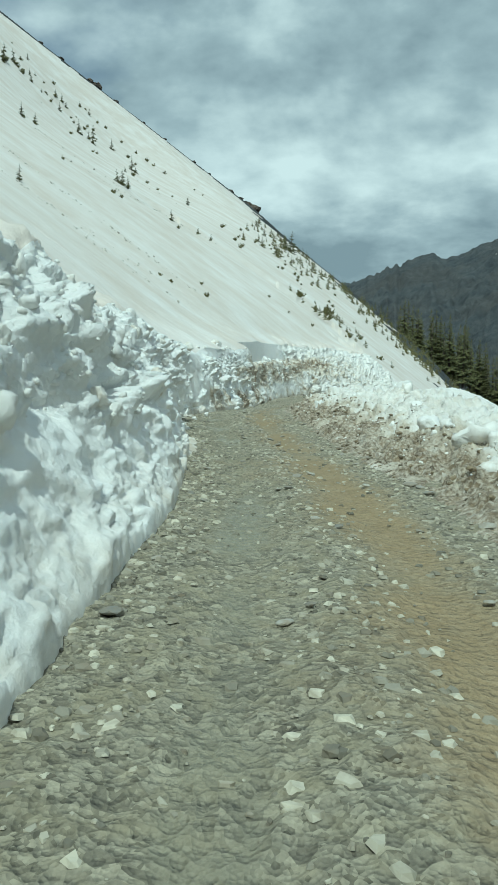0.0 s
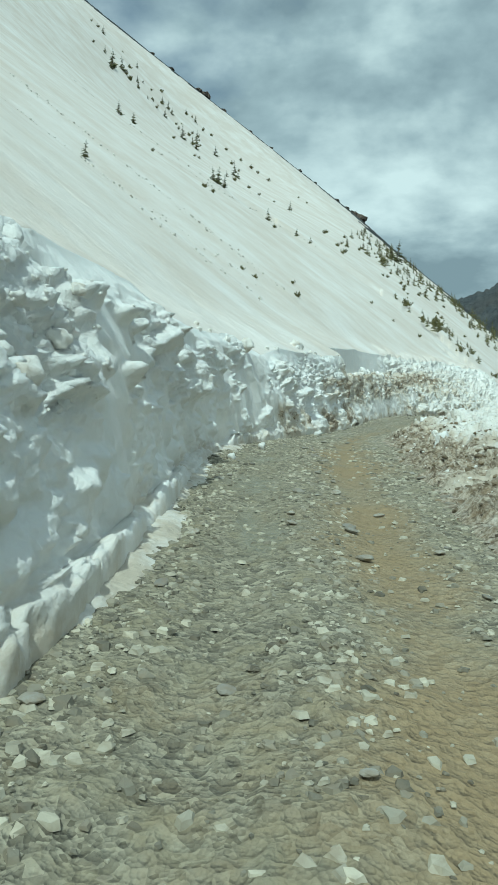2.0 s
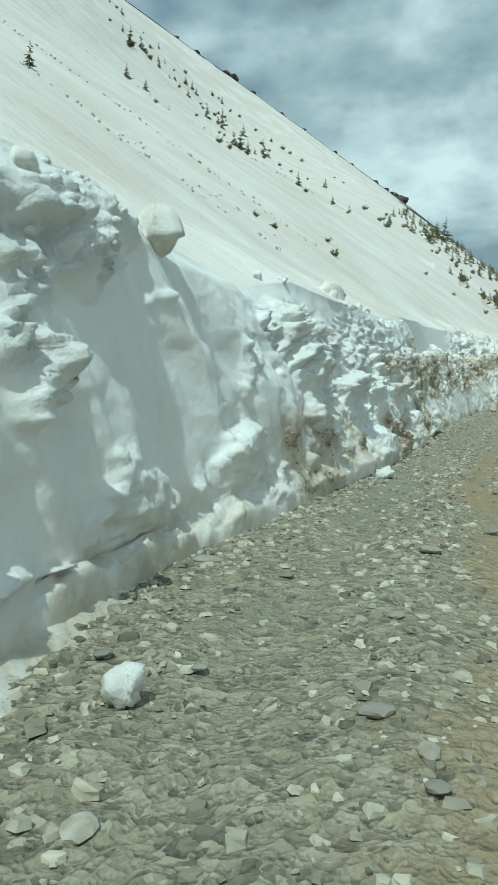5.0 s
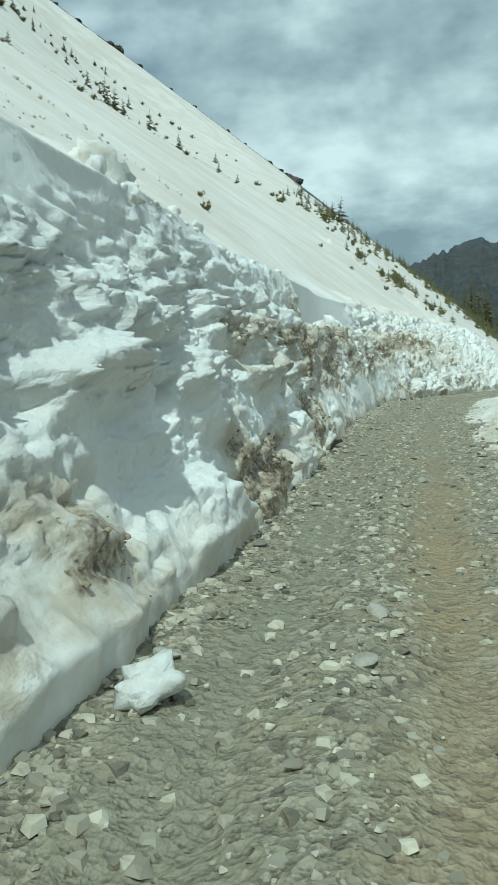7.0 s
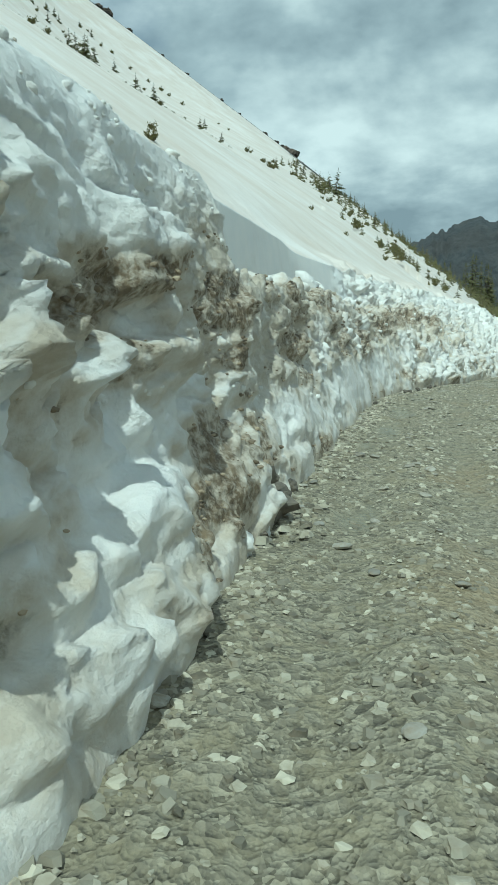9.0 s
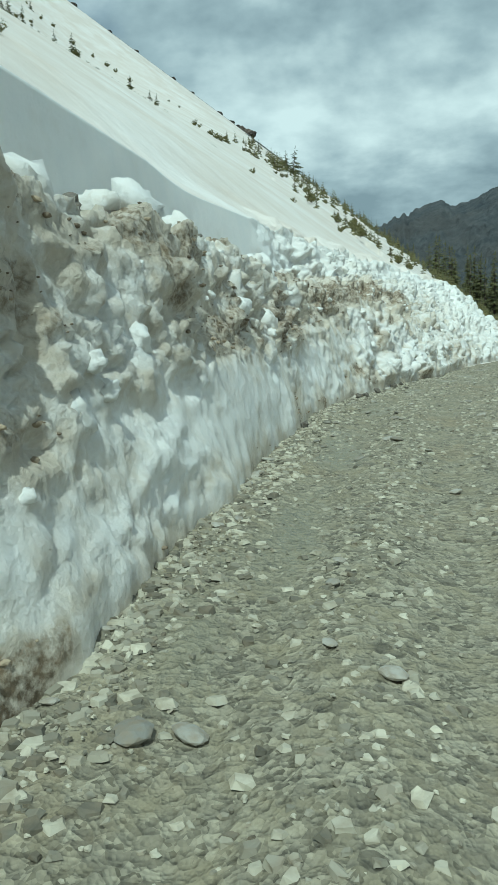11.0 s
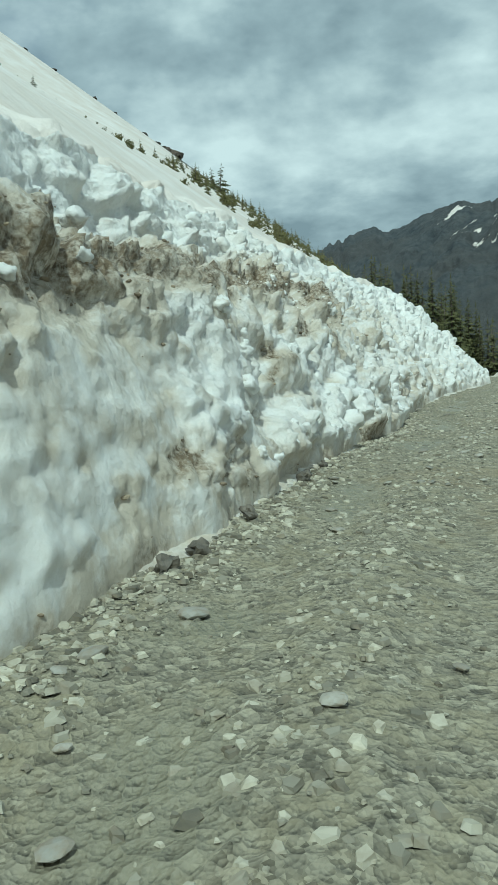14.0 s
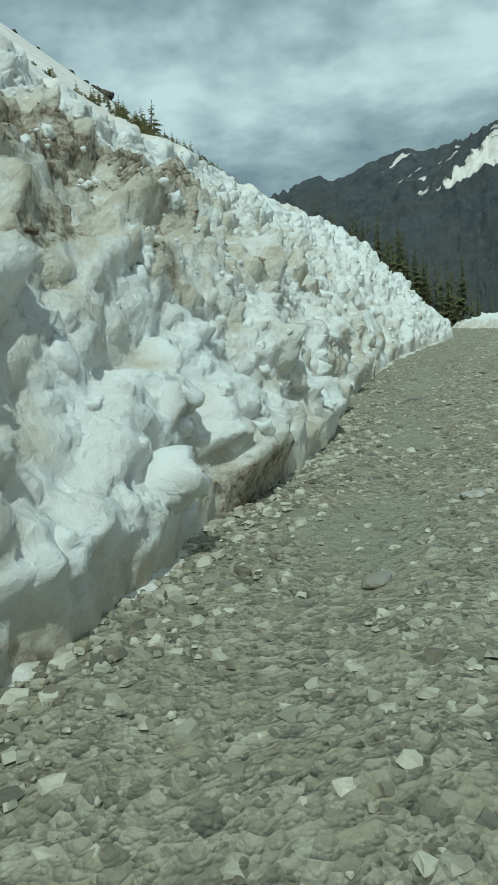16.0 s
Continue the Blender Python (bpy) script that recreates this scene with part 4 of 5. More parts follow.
def scatter(name, shapes, places, sizes, material, seed, sink=0.25, smooth=False):
    """Many stones in one mesh."""
    rng = np.random.default_rng(seed)
    V, F, count = [], [], 0
    pick = rng.integers(0, len(shapes), len(places))
    for k, (v, f) in enumerate(shapes):
        idx = np.flatnonzero(pick == k)
        if not len(idx):
            continue
        a, b = rng.random(len(idx)) * 6.283, (rng.random(len(idx)) - 0.5) * 0.7
        ca, sa, cb, sb = np.cos(a), np.sin(a), np.cos(b), np.sin(b)
        p = v[None] * sizes[idx][:, None, None]
        x, y, z = p[..., 0], p[..., 1], p[..., 2]
        x, z = x * cb[:, None] - z * sb[:, None], x * sb[:, None] + z * cb[:, None]
        x, y = x * ca[:, None] - y * sa[:, None], x * sa[:, None] + y * ca[:, None]
        z = z + (0.25 - sink) * sizes[idx][:, None]
        p = np.stack([x, y, z], -1) + places[idx][:, None]
        V.append(p.reshape(-1, 3))
        F.append((f[None] + (np.arange(len(idx)) * len(v))[:, None, None] + count).reshape(-1, 3))
        count += len(idx) * len(v)
    V, F = np.vstack(V), np.vstack(F)
    me = bpy.data.meshes.new(name)
    me.vertices.add(len(V))
    me.vertices.foreach_set("co", V.astype(np.float32).ravel())
    me.loops.add(F.size)
    me.loops.foreach_set("vertex_index", F.ravel().astype(np.int32))
    me.polygons.add(len(F))
    me.polygons.foreach_set("loop_start", np.arange(0, F.size, 3, dtype=np.int32))
    me.polygons.foreach_set("use_smooth", np.full(len(F), smooth))
    me.update(calc_edges=True)
    me.materials.append(material)
    return me


def on_road(rng, n, y0, y1, centre=None, spread=None):
    """Random places on the gravel, fewer in the wheel tracks."""
    y = y0 + (y1 - y0) * rng.random(n * 3)
    u = rng.random(n * 3) * 1.08 - 0.02
    track = np.clip(0.35 + np.exp(-((u - 0.27) / 0.10)**2) * 0.45 + np.exp(-((u - 0.68) / 0.10)**2) * 0.62 - 0.35 * np.exp(-((u - 0.48) / 0.10)**2) - 0.35 * np.exp(-(u / 0.10)**2) - 0.35 * np.exp(-((u - 1) / 0.12)**2), 0, 0.97)
    keep = rng.random(len(u)) > track
    y, u = y[keep][:n], u[keep][:n]
    a, b = road_span(y)
    x = a + u * (b - a)
    return np.stack([x, y, road_height(x, y, u) + 0.012], -1)


rng = np.random.default_rng(11)
small_shapes = [pebble(k, 0.27) for k in range(8)]
stone_shapes = [pebble(20 + k, 0.5, 1, 0.16) for k in range(8)]
gravel_places = np.vstack([on_road(rng, 2200, 2, 12), on_road(rng, 10500, 12, 45), on_road(rng, 15500, 45, 98), on_road(rng, 3500, 98, 122)])
gravel_sizes = 0.028 + 0.10 * rng.random(len(gravel_places))**2.6
# a strewn margin of rubble at the wall's foot
m_y = np.concatenate([6 + 50 * rng.random(1200), 58 + 34 * rng.random(4200)])
m_a, m_b = road_span(m_y)
m_u = np.abs(rng.normal(0, 0.09, len(m_y)))
m_x = m_a + m_u * (m_b - m_a)
margin = np.stack([m_x, m_y, road_height(m_x, m_y, m_u) + 0.02], -1)
m_size = 0.03 + 0.13 * rng.random(len(margin))**3
heap = np.array([0.75, 56.6, -0.1]) + rng.normal(0, 1, (160, 3)) * np.array([0.22, 0.9, 0.0])
margin, m_size = np.vstack([margin, heap]), np.r_[m_size, 0.05 + 0.2 * rng.random(160)**2]
gravel = new("gravel", scatter("gravel", small_shapes, np.vstack([gravel_places, margin]), np.r_[gravel_sizes, m_size], GRAVEL, 3))
tagged(gravel, "loose grey slate gravel strewn over the road", "gravel", kind="stuff")


def as_mesh(name, shape, material, smooth=False, scale=1.0):
    v, f = shape
    return mesh_of(name, v * scale, [tuple(int(i) for i in t) for t in f], material, smooth)


# snow blocks on the banks
def block_shape(seed):
    bm = bmesh.new()
    bmesh.ops.create_cube(bm, size=1.0)
    bmesh.ops.subdivide_edges(bm, edges=bm.edges[:], cuts=4, use_grid_fill=True)
    bm.verts.ensure_lookup_table()
    v = np.array([tuple(w.co) for w in bm.verts])
    faces = [tuple(w.index for w in f.verts) for f in bm.faces]
    bm.free()
    r = np.random.default_rng(seed)
    ball = v / np.linalg.norm(v, axis=1, keepdims=True) * 0.58
    v = v * 0.12 + ball * 0.88
    v = v * (0.6 + 0.6 * r.random(3))
    q = v + seed * 3.7
    chip, _ = facets(q * 2.2, seed, 1.2)
    v = v * (1 + 0.45 * chip[:, None] + 0.35 * fbm(q * 1.8, 3, seed=seed)[:, None] + 0.14 * fbm(q * 6, 3, 0.6, seed=seed + 5)[:, None])
    return v, faces


def cut_to_triangles(shape):
    v, faces = shape
    return v, np.array([t for f in faces for t in ((f[0], f[1], f[2]), (f[0], f[2], f[3]))])


def snow_chunk_material():
    m = Mat("snow_chunk", 0.5)
    c = m.mix(m.random(), (0.85, 0.85, 0.82), (0.86, 0.84, 0.78))
    dirty = m.math("MULTIPLY", m.ramp(m.noise(4, 6, 0.6), (0.45, 0.0), (0.7, 1.0)), m.ramp(m.random(), (0.55, 0.15), (0.9, 0.9)))
    c = m.mix(dirty, c, (0.58, 0.50, 0.39))
    m.bump((m.noise(8, 10, 0.7), 0.6, 0.08), (m.noise(50, 6, 0.65), 0.4, 0.012))
    return m.done(c, 0.5, 0.35)


CHUNK = snow_chunk_material()


def dirty_snow_material():
    m = Mat("dusty_snowball", 0.7)
    c = m.mix(m.island(), (0.80, 0.77, 0.71), (0.40, 0.36, 0.30))
    m.bump((m.noise(9, 6, 0.65), 0.4, 0.05))
    return m.done(c)


CLOD_SNOW = dirty_snow_material()
block_meshes = []
for k in range(10):
    v, faces = block_shape(40 + k)
    block_meshes.append(mesh_of("snow_block", v, faces, CHUNK, True))


def put_block(place, size, rng, low=0.12):
    ob = new("snow_block", block_meshes[rng.integers(0, len(block_meshes))])
    ob.matrix_basis = pose(place[0], place[1], place[2] + size * low, rng.random() * 60 - 30, rng.random() * 60 - 30, rng.random() * 360) @ Matrix.Diagonal((size, size, size, 1))
    return tagged(ob, "rounded lump of old white snow on the bank", "snow block", "snow blocks on the banks")


P, U, N, loose = BANK["wall"]
pool = np.flatnonzero((loose > 0.7) & (N[:, 2] > 0.3) & (U < 0.99) & (P[:, 1] > 58) & (P[:, 1] < 116))
for i in rng.choice(pool, 120, replace=False):
    put_block(P[i], 0.12 + 0.3 * rng.random()**2.2, rng)
pool = np.flatnonzero((loose > 0.6) & (N[:, 2] > 0.3) & (U < 1.0) & (P[:, 1] > 4) & (P[:, 1] < 34))
for i in rng.choice(pool, 60, replace=False):
    put_block(P[i], 0.12 + 0.24 * rng.random()**2, rng)
pool = np.flatnonzero((U > 0.97) & (U < 1.04) & (P[:, 1] > 30) & (P[:, 1] < 58))
for i in rng.choice(pool, 14, replace=False):
    put_block(P[i], 0.08 + 0.2 * rng.random()**2, rng)
Q, Qd = BANK["berm"]
pool = np.flatnonzero((Qd > 0.9) & (Qd < 4.6) & (Q[:, 1] > 5) & (Q[:, 1] < 66))
for i in rng.choice(pool, 80, replace=False):
    put_block(Q[i], 0.14 + 0.45 * rng.random()**2, rng)
# boulders of snow left standing on the crest
for x, y, z, size in ((-2.95, 35.5, 3.12, 0.42), (-2.2, 46.6, 3.8, 0.8)):
    tagged(put_block((x, y, z), size, rng, 0.0), "big rounded snow boulder on the wall's crest", "snow block")
# fallen pieces by the wall's foot
for x, y, size in ((-0.73, 41.8, 0.24), (0.35, 54.2, 0.3), (0.55, 55.0, 0.2), (1.5, 64.0, 0.18), (-1.75, 31.5, 0.16), (-1.9, 27.5, 0.2)):
    tagged(put_block((x, y, float(grade(y))), size, rng, 0.3), "single ball of snow fallen onto the gravel road", "snow block")
# crumbs of snow
pool = np.flatnonzero((loose > 0.75) & (N[:, 2] > 0.25) & (U < 1.0) & (P[:, 1] > 3) & ((P[:, 1] < 58) | (P[:, 1] > 88)) & (P[:, 1] < 118))
ids = rng.choice(pool, 2400, replace=False)
bpool = np.flatnonzero((Qd > 0.3) & (Qd < 5) & (Q[:, 1] > 4) & (Q[:, 1] < 120))
bids = rng.choice(bpool, 2600, replace=False)
crumb_shapes = [pebble(60 + k, 0.8, 1, 0.14) for k in range(6)]
crumbs = new("snow_crumbs", scatter("snow_crumbs", crumb_shapes, np.vstack([P[ids], Q[bids]]), 0.04 + 0.09 * rng.random(5000)**2.5, CHUNK, 9, 0.2, True))
tagged(crumbs, "small crumbs of broken snow over the banks", "snow crumbs", kind="stuff")
# broken pieces heaped over the slide debris
pool = np.flatnonzero((loose > 0.6) & (BANK["soil"] < 0.5) & (BANK["rise"] < 0.9) & (N[:, 2] > 0.2) & (P[:, 1] > 59) & (P[:, 1] < 117))
hids = rng.choice(pool, 320, replace=False)
heaped = new("snow_lumps", scatter("snow_lumps", [cut_to_triangles(block_shape(70 + k)) for k in range(6)], P[hids], 0.08 + 0.2 * rng.random(320)**2.2, CHUNK, 19, 0.5, True))
tagged(heaped, "lumps of broken snow heaped on the wall", "snow lumps", kind="stuff")
# crumbled earth and slate where the soil lies thick on the wall
pool = np.flatnonzero((BANK["soil"] > 0.62) & (U < 0.99) & (P[:, 1] > 34) & (P[:, 1] < 108))
eids = rng.choice(pool, min(1800, len(pool)), replace=False)
earth = new("earth_crumbs", scatter("earth_crumbs", stone_shapes, P[eids] + 0.01, 0.025 + 0.09 * rng.random(len(eids))**3, EARTH, 14, 0.25))
tagged(earth, "brown earth and slate crumbs in the snow wall", "earth crumbs", kind="stuff")
# mud and slate clods in the outer berm
bpool = np.flatnonzero((Qd > -0.1) & (Qd < 2.2) & (Q[:, 1] > 5) & (Q[:, 1] < 60))
bids = rng.choice(bpool, 3200, replace=False)
rubble = new("rubble", scatter("rubble", stone_shapes, Q[bids], 0.03 + 0.20 * rng.random(3200)**3, CLOD, 12, 0.36))
tagged(rubble, "brown mud clods and slate in the snow bank", "rubble", kind="stuff")


# ---- trees and shrubs ----
def conifer(seed, height, spread, whorls, material, limbs=7, lean=0.0):
    """Trunk and crown of a fir: drooping boughs in whorls, each a few uneven sprays."""
    r = np.random.default_rng(seed)
    V, F = [], []
    for w in range(whorls):
        h = 0.06 + 0.92 * (w / whorls)
        reach = spread * (1 - h)**0.85 * (0.75 + 0.5 * r.random()) + 0.02 * height
        n = max(3, int(limbs * (1 - 0.5 * h)))
        for b in range(n):
            if r.random() < 0.13:
                continue
            a = 6.283 * (b + r.random() * 0.8) / n + w
            L = reach * (0.6 + 0.55 * r.random())
            droop = -0.10 - 0.35 * r.random() * (1 - h)
            z = h * height + height * 0.02 * r.normal()
            out, side = np.array([np.cos(a), np.sin(a), 0]), np.array([-np.sin(a), np.cos(a), 0])
            root, tip = np.array([0, 0, z]), out * L + np.array([0, 0, z + droop * L])
            for c in range(4):
                t0, t1 = 0.12 + 0.22 * c, 0.42 + 0.20 * c
                wide = L * 0.30 * (1.15 - 0.22 * c) * (0.7 + 0.6 * r.random())
                p0, p1 = root + (tip - root) * t0, root + (tip - root) * min(1.05, t1)
                mid = (p0 + p1) / 2
                s = side * wide + np.array([0, 0, -wide * (0.2 + 0.5 * r.random())])
                s2 = -side * wide + np.array([0, 0, -wide * (0.2 + 0.5 * r.random())])
                k = len(V)
                V += [p0, mid + s, p1, mid + s2, mid + np.array([0, 0, wide * 0.35])]
                F += [(k, k + 1, k + 4), (k + 1, k + 2, k + 4), (k + 2, k + 3, k + 4), (k + 3, k, k + 4)]
    k = len(V)
    t = 0.035 * height
    V += [np.array([t * 0.3, 0, height * 0.93]), np.array([-t * 0.3, t * 0.3, height * 0.93]), np.array([-t * 0.2, -t * 0.3, height * 0.93]), np.array([0, 0, height * 1.02])]
    F += [(k, k + 1, k + 3), (k + 1, k + 2, k + 3), (k + 2, k, k + 3)]
    V = np.array(V)
    V[:, 0] += lean * V[:, 2]
    crown = mesh_of("crown", V, F, material)
    r0 = 0.022 * height
    ring = [(math.cos(i * 1.0472), math.sin(i * 1.0472)) for i in range(6)]
    tv = [(c * r0, q * r0, -0.05 * height) for c, q in ring] + [(c * r0 * 0.6 + lean * height * 0.5, q * r0 * 0.6, height * 0.5) for c, q in ring] + [(lean * height * 0.97, 0, height * 0.97)]
    tf = [(i, (i + 1) % 6, 6 + (i + 1) % 6, 6 + i) for i in range(6)] + [(6 + i, 6 + (i + 1) % 6, 12) for i in range(6)]
    trunk = mesh_of("trunk", tv, tf, BARK, True)
    return trunk, crown


def shrub(seed, material):
    """A low clump of upright twigs with small leaves, as wide as it is high."""
    r = np.random.default_rng(seed)
    V, F, TV, TF = [], [], [], []
    for _ in range(16):
        a, tilt, L = r.random() * 6.283, 0.15 + 0.75 * r.random(), 0.55 + 0.5 * r.random()
        way = np.array([math.cos(a) * math.sin(tilt), math.sin(a) * math.sin(tilt), math.cos(tilt)])
        foot = np.array([r.normal() * 0.1, r.normal() * 0.1, -0.05])
        k = len(TV)
        side = np.cross(way, (0.3, 0.2, 0.9))
        side /= np.linalg.norm(side)
        other = np.cross(way, side)
        for j in range(3):
            w = side * math.cos(j * 2.094) + other * math.sin(j * 2.094)
            TV.append(foot + w * 0.012)
        TV.append(foot + way * L)
        TF += [(k, k + 1, k + 3), (k + 1, k + 2, k + 3), (k + 2, k, k + 3)]
        for _ in range(14):
            t = 0.25 + 0.75 * r.random()
            c = foot + way * L * t + r.normal(0, 0.05, 3)
            k = len(V)
            V += [c + r.normal(0, 0.06, 3) for _ in range(4)]
            F += [(k, k + 1, k + 2), (k, k + 2, k + 3), (k, k + 3, k + 1)]
    return mesh_of("twigs", TV, TF, BARK), mesh_of("foliage", V, F, material)


def tree_thing(name, parts, label, category, group):
    base = new(name)
    for me in parts:
        ob = new(me.name.split(".")[0], me)
        ob.parent = base
    return tagged(base, label, category, group)


def ground_z(x, y):
    """Height of the hillside at one place, as the ground sheet has it."""
    x, y = np.array([float(x)]), np.array([float(y)])
    q = past_line(x, y, RIDGE)
    return float((hill(x, y) - 0.42 * np.maximum(0, q) - 0.004 * np.maximum(0, q)**1.5)[0])


firs = [tree_thing("fir_tree", conifer(200 + k, 1.0, 0.26 + 0.03 * k, 13, NEEDLE, 6, 0.05 * (k - 1)), "small dark fir standing alone in the snow slope", "fir tree", "firs on the snow slope") for k in range(4)]
scrubs = [tree_thing("scrub_fir", conifer(220 + k, 1.0, 0.30 + 0.04 * k, 10, SCRUB, 6, 0.06 * (k - 2)), "stunted olive-green fir poking out of snow", "scrub fir", "scrub firs along the spur") for k in range(4)]
bushes = [tree_thing("bush", shrub(240 + k, SCRUB), "low leafless olive bush in the snow", "bush", "bushes on the spur") for k in range(3)]
talls = [tree_thing("tall_fir", conifer(260 + k, 1.0, 0.13 + 0.015 * k, 25, NEEDLE, 8), "tall dark fir in the stand below the spur", "fir tree", "tall firs below the spur") for k in range(4)]
used = {}


def plant(kind, x, y, size, rng, z=None):
    """The first of a kind is the original, the rest are copies."""
    k = int(rng.integers(0, len(kind)))
    m = pose(x, y, (ground_z(x, y) if z is None else z) - 0.04 * size, 0, 0, rng.random() * 360) @ Matrix.Diagonal((size, size, size, 1))
    src = kind[k]
    if src.name not in used:
        used[src.name] = 1
        src.matrix_basis = m
        return src
    ob = copy_thing(src, m)
    ob.matrix_basis = m
    return ob


rng = np.random.default_rng(5)
# firs that stand singly on the slope: place and height
SINGLE = [(-82, 244, 6), (-83, 257, 5), (-81, 240, 3), (-46, 147, 3.0), (-47, 159, 2.4), (-58, 243, 4.6), (-54, 245, 6.2), (-56, 248, 3), (-52, 266, 4), (-41, 243, 5), (-39.5, 242, 2.5),
          (-26, 140, 2.6), (-25.4, 141, 3.0), (-24.6, 143, 2.2), (-21, 67, 1.5), (-80, 264, 2.5), (-67, 254, 3), (-15, 131, 2.0), (-11, 139, 1.5), (-9, 144, 1.3), (12, 284, 8.5), (10, 280, 6), (2, 277, 4)]
for x, y, h in SINGLE:
    plant(firs, x, y, h, rng)
for x, y, h in [(-21, 110, 0.9), (-20, 111, 0.7), (-28, 109, 0.5), (-13, 124, 0.7), (-10, 206, 1.2), (-4, 172, 1.1), (-9, 71, 0.4), (-8, 72, 0.45), (-6, 83, 0.5), (2, 116, 0.5), (5, 114, 0.45), (9, 119, 0.6), (-5, 78, 0.6)]:
    plant(bushes, x, y, h, rng)
# rows of stunted growth along faint ribs of the slope
for (x0, y0), (x1, y1), n in (((-100, 250), (-48, 262), 16), ((-88, 272), (-30, 270), 14), ((-70, 300), (-22, 296), 12), ((-60, 222), (-18, 226), 9), ((-105, 285), (-60, 300), 10)):
    for _ in range(n):
        t = rng.random()
        x, y = x0 + t * (x1 - x0) + rng.normal() * 1.5, y0 + t * (y1 - y0) + rng.normal() * 2.5
        tiny = rng.random() < 0.22
        plant(firs if tiny else bushes, x, y, 1.4 + 2.0 * rng.random() if tiny else 0.6 + 0.9 * rng.random(), rng)
# the scrub belt just under the spur's skyline
for _ in range(210):
    x = -6 + 72 * rng.random()**0.8
    y = 205 + 115 * rng.random()**0.7 - 0.6 * max(0, x - 45)
    plant(scrubs, x, y, 1.4 + 2.6 * rng.random()**1.6, rng)
for _ in range(60):
    x = 38 + 28 * rng.random()
    plant(scrubs, x, 165 + 80 * rng.random(), 1.3 + 1.8 * rng.random(), rng)
for _ in range(40):
    t = rng.random()
    plant(scrubs if rng.random() < 0.6 else bushes, 8 + 16 * t + rng.normal() * 1.6, 146 + 20 * rng.random() - 4 * t, 0.8 + 1.1 * rng.random(), rng)
for _ in range(30):
    plant(bushes, -10 + 34 * rng.random(), 180 + 80 * rng.random(), 0.5 + 0.7 * rng.random(), rng)
# the stand of tall firs beyond the spur
for x, y, top, h in [(71, 353, 42.3, 29), (68, 357, 40, 27), (75, 349, 38, 26), (55, 334, 37.3, 20), (51, 332, 33, 17), (58, 337, 34, 19), (79, 338, 32.7, 24), (84, 336, 31, 24), (88, 340, 30, 23), (81, 345, 34, 24)]:
    plant(talls, x, y, h, rng, top - h)
for _ in range(26):
    x, y, h = 50 + 36 * rng.random(), 338 + 30 * rng.random(), 18 + 8 * rng.random()
    plant(talls, x, y, h, rng, 37 - 0.15 * abs(x - 68) + 3 * rng.normal() - h)
for _ in range(60):
    t = rng.random()
    x, y = 84 + 46 * t + rng.normal() * 4, 335 - 25 * t + rng.normal() * 10
    h = 17 + 9 * rng.random()
    plant(talls, x, y, h, rng, 30 - 38 * t + rng.normal() * 2 - h)


# ---- clods that rolled down the slope ----
rng = np.random.default_rng(23)
clod_places = []
for (x0, y0), (x1, y1), n, wide in (((-34, 80), (-6, 76), 150, 0.5), ((-30, 62), (-7, 70), 110, 0.6), ((-30, 112), (-7, 146), 90, 0.8), ((-60, 150), (-12, 122), 80, 1.0), ((-70, 240), (-20, 200), 70, 1.5), ((-14, 60), (-5, 66), 60, 1.2)):
    t = rng.random(n)
    x, y = x0 + t * (x1 - x0) + rng.normal(0, wide, n), y0 + t * (y1 - y0) + rng.normal(0, wide, n)
    clod_places.append(np.stack([x, y, hill(x, y) + 0.02], -1))
clod_places = np.vstack(clod_places)
clods = new("snow_clods", scatter("snow_clods", crumb_shapes, clod_places, 0.08 + 0.26 * rng.random(len(clod_places))**3, CLOD_SNOW, 29, 0.1, True))
tagged(clods, "snowballs and dirt clods rolled down the slope", "snow clods", kind="stuff")

# ---- crags on the skyline ----
def crag(seed, size, flat):
    bm = bmesh.new()
    bmesh.ops.create_icosphere(bm, subdivisions=4, radius=1)
    bm.verts.ensure_lookup_table()
    v = np.array([tuple(w.co) for w in bm.verts])
    faces = [tuple(w.index for w in f.verts) for f in bm.faces]
    bm.free()
    q = v * 1.3 + seed
    f1, f2, who = cells(q * 1.6, seed)
    v = v * (0.7 + 0.35 * who + 0.3 * ridged(q, 4, 0.5, seed))[:, None] * np.array([1.0, 0.8, flat]) * size
    return mesh_of("crag", v, faces, CRAG)


for k, (x, y, size, flat) in enumerate([(-3.0, 392, 3.6, 0.8), (-6.5, 392, 2.8, 0.6), (-10, 392, 2.0, 0.5), (-79, 364, 3.2, 0.7), (-82, 363, 2.6, 0.5), (-15, 390, 1.8, 0.5), (-70, 366, 1.8, 0.5), (-26, 386, 1.5, 0.4), (-34, 384, 1.8, 0.35), (-48, 378, 1.6, 0.4), (-58, 375, 1.4, 0.4), (-95, 361, 2.0, 0.4), (-104, 360, 1.6, 0.5)]):
    ob = new("crag", crag(300 + k, size, flat))
    ob.matrix_basis = pose(x, y, ground_z(x, y) - 0.3 * size, 0, 0, 40 * k)
    tagged(ob, "rust-brown rock outcrop on the snowy skyline", "rock outcrop", "crags on the skyline")

# ---- dark rocks freed from the wall ----
def rock_mesh(seed):
    bm = bmesh.new()
    bmesh.ops.create_icosphere(bm, subdivisions=3, radius=1)
    bm.verts.ensure_lookup_table()
    v = np.array([tuple(w.co) for w in bm.verts])
    faces = [tuple(w.index for w in f.verts) for f in bm.faces]
    bm.free()
    cut, _ = facets(v * 1.3 + seed, seed, 1.2)
    v = v * (0.9 + 0.5 * cut + 0.1 * fbm(v * 3 + seed, 3, seed=seed))[:, None] * np.array([0.5, 0.4, 0.38])
    return mesh_of("rock", v, faces, DARK_ROCK)


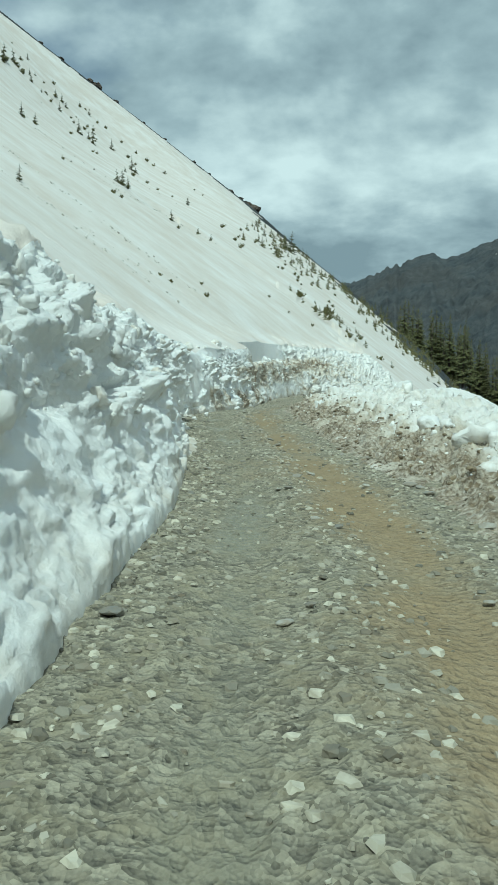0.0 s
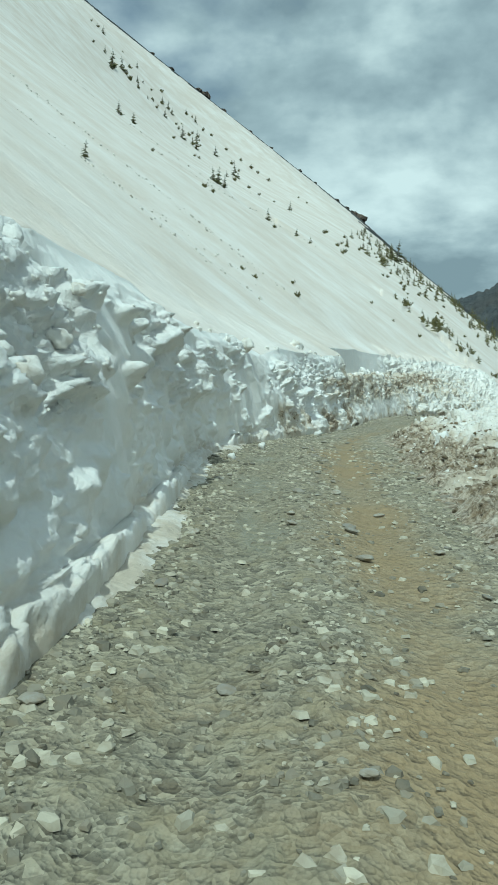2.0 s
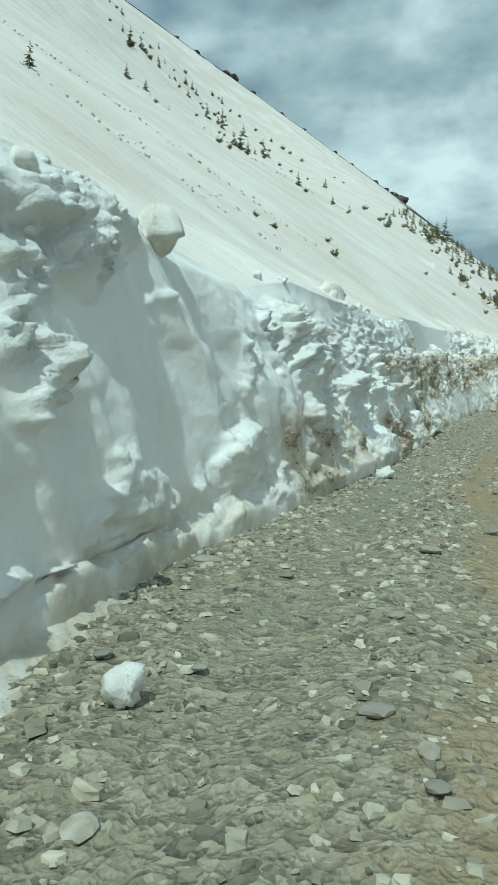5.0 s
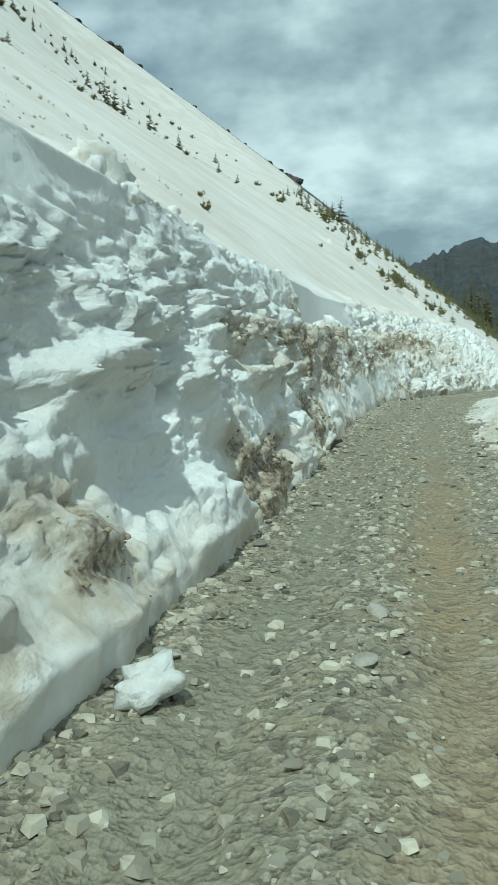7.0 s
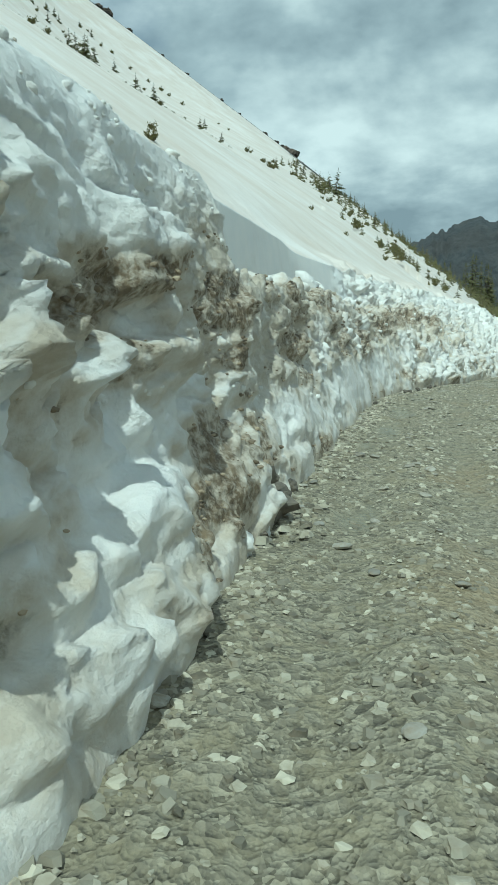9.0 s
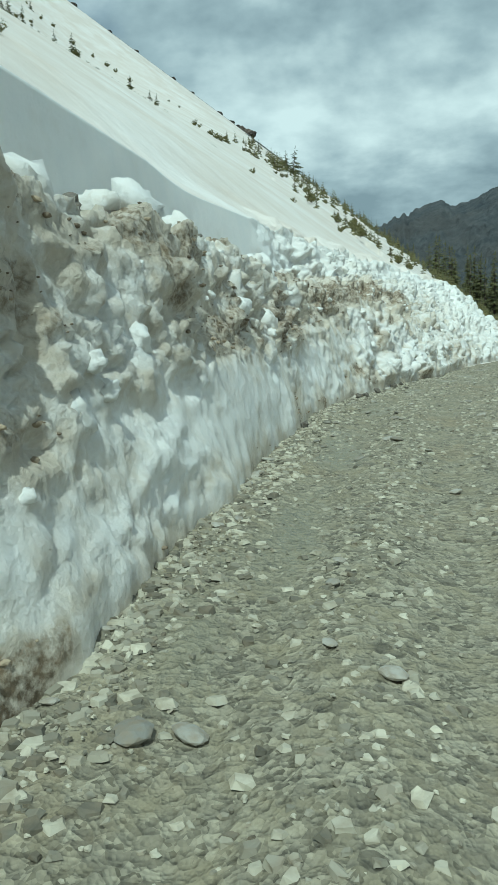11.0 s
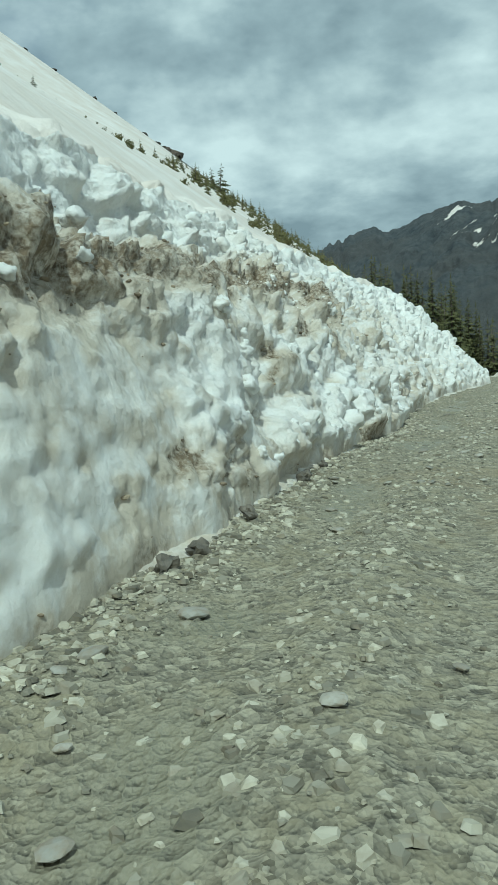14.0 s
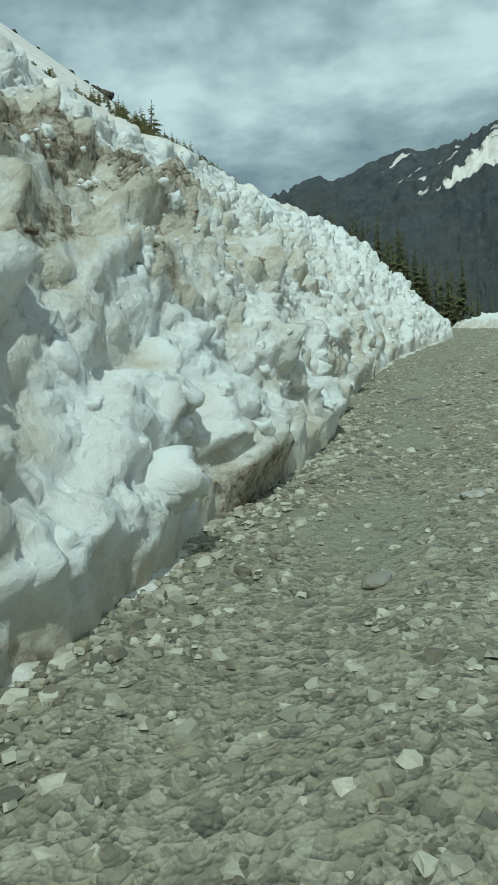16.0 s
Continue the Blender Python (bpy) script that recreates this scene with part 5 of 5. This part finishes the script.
def dark_rock_material():
    m = Mat("dark_wet_rock", 0.6)
    c = m.mix(m.ramp(m.noise(5, 8, 0.65), (0.35, 0.0), (0.68, 1.0)), (0.075, 0.07, 0.06), (0.22, 0.19, 0.145))
    m.bump((m.noise(14, 8, 0.65), 0.6, 0.03))
    return m.done(c)


DARK_ROCK = dark_rock_material()
rocks = [rock_mesh(400 + k) for k in range(5)]
rng = np.random.default_rng(31)
for x, y, z, size in ((0.55, 55.6, 0.12, 0.6), (0.66, 56.5, 0.10, 0.5), (0.50, 56.1, 0.42, 0.42), (0.85, 57.2, 0.06, 0.3), (0.55, 54.8, 0.05, 0.28),
                      (6.05, 79.5, 0.06, 0.2), (6.98, 82.1, 0.04, 0.26), (7.47, 83.3, 0.03, 0.18), (5.25, 77.6, 0.04, 0.26), (5.5, 78.2, 0.03, 0.22), (3.4, 71.3, 0.05, 0.2)):
    ob = new("rock", rocks[rng.integers(0, 5)])
    ob.matrix_basis = pose(x, y, z + float(grade(y)), rng.random() * 40, rng.random() * 40, rng.random() * 360) @ Matrix.Diagonal((size, size, size, 1))
    tagged(ob, "dark wet rock at the foot of the snow wall", "rock", "rocks at the wall's foot")

# rocks and rounded blocks along the upper rim of the debris
P, U, N, loose = BANK["wall"]
rise = BANK["rise"]
for y, size, kind in ((65.0, 0.55, "snow"), (66.3, 0.75, "snow"), (67.2, 0.45, "snow"), (68.3, 0.6, "snow"), (69.4, 0.5, "rock"), (64.2, 0.36, "rock"), (71.5, 0.4, "rock"), (72.5, 0.45, "snow"), (74.2, 0.35, "rock"), (75.4, 0.5, "snow"), (77.6, 0.35, "rock"), (63.0, 0.6, "snow"), (61.6, 0.5, "snow")):
    i = int(np.argmin(np.abs(P[:, 1] - y) * 2 + np.abs(rise - 0.62) * 3 + (U > 1) * 9))
    if kind == "snow":
        put_block(P[i], 0.8 * size, rng, 0.1)
    else:
        ob = new("rock", rocks[rng.integers(0, 5)])
        ob.matrix_basis = pose(*P[i], rng.random() * 40, rng.random() * 40, rng.random() * 360) @ Matrix.Diagonal((size, size, size, 1))
        tagged(ob, "dark brown rock caught in the snow debris", "rock", "rocks in the debris")

# ---- slate stones of the road, one by one ----
stone_meshes = [as_mesh("stone", pebble(80 + k, 0.3, 2, 0.10), STONE) for k in range(8)]
rng = np.random.default_rng(17)
for x, y, z in np.vstack([on_road(rng, 120, 5, 45), on_road(rng, 170, 45, 98)]):
    ob = new("stone", stone_meshes[rng.integers(0, 8)])
    size = 0.10 + 0.15 * rng.random()**2
    ob.matrix_basis = pose(x, y, z + 0.02, rng.random() * 24 - 12, rng.random() * 24 - 12, rng.random() * 360) @ Matrix.Diagonal((size, size, size, 1))
    ob.parent = road
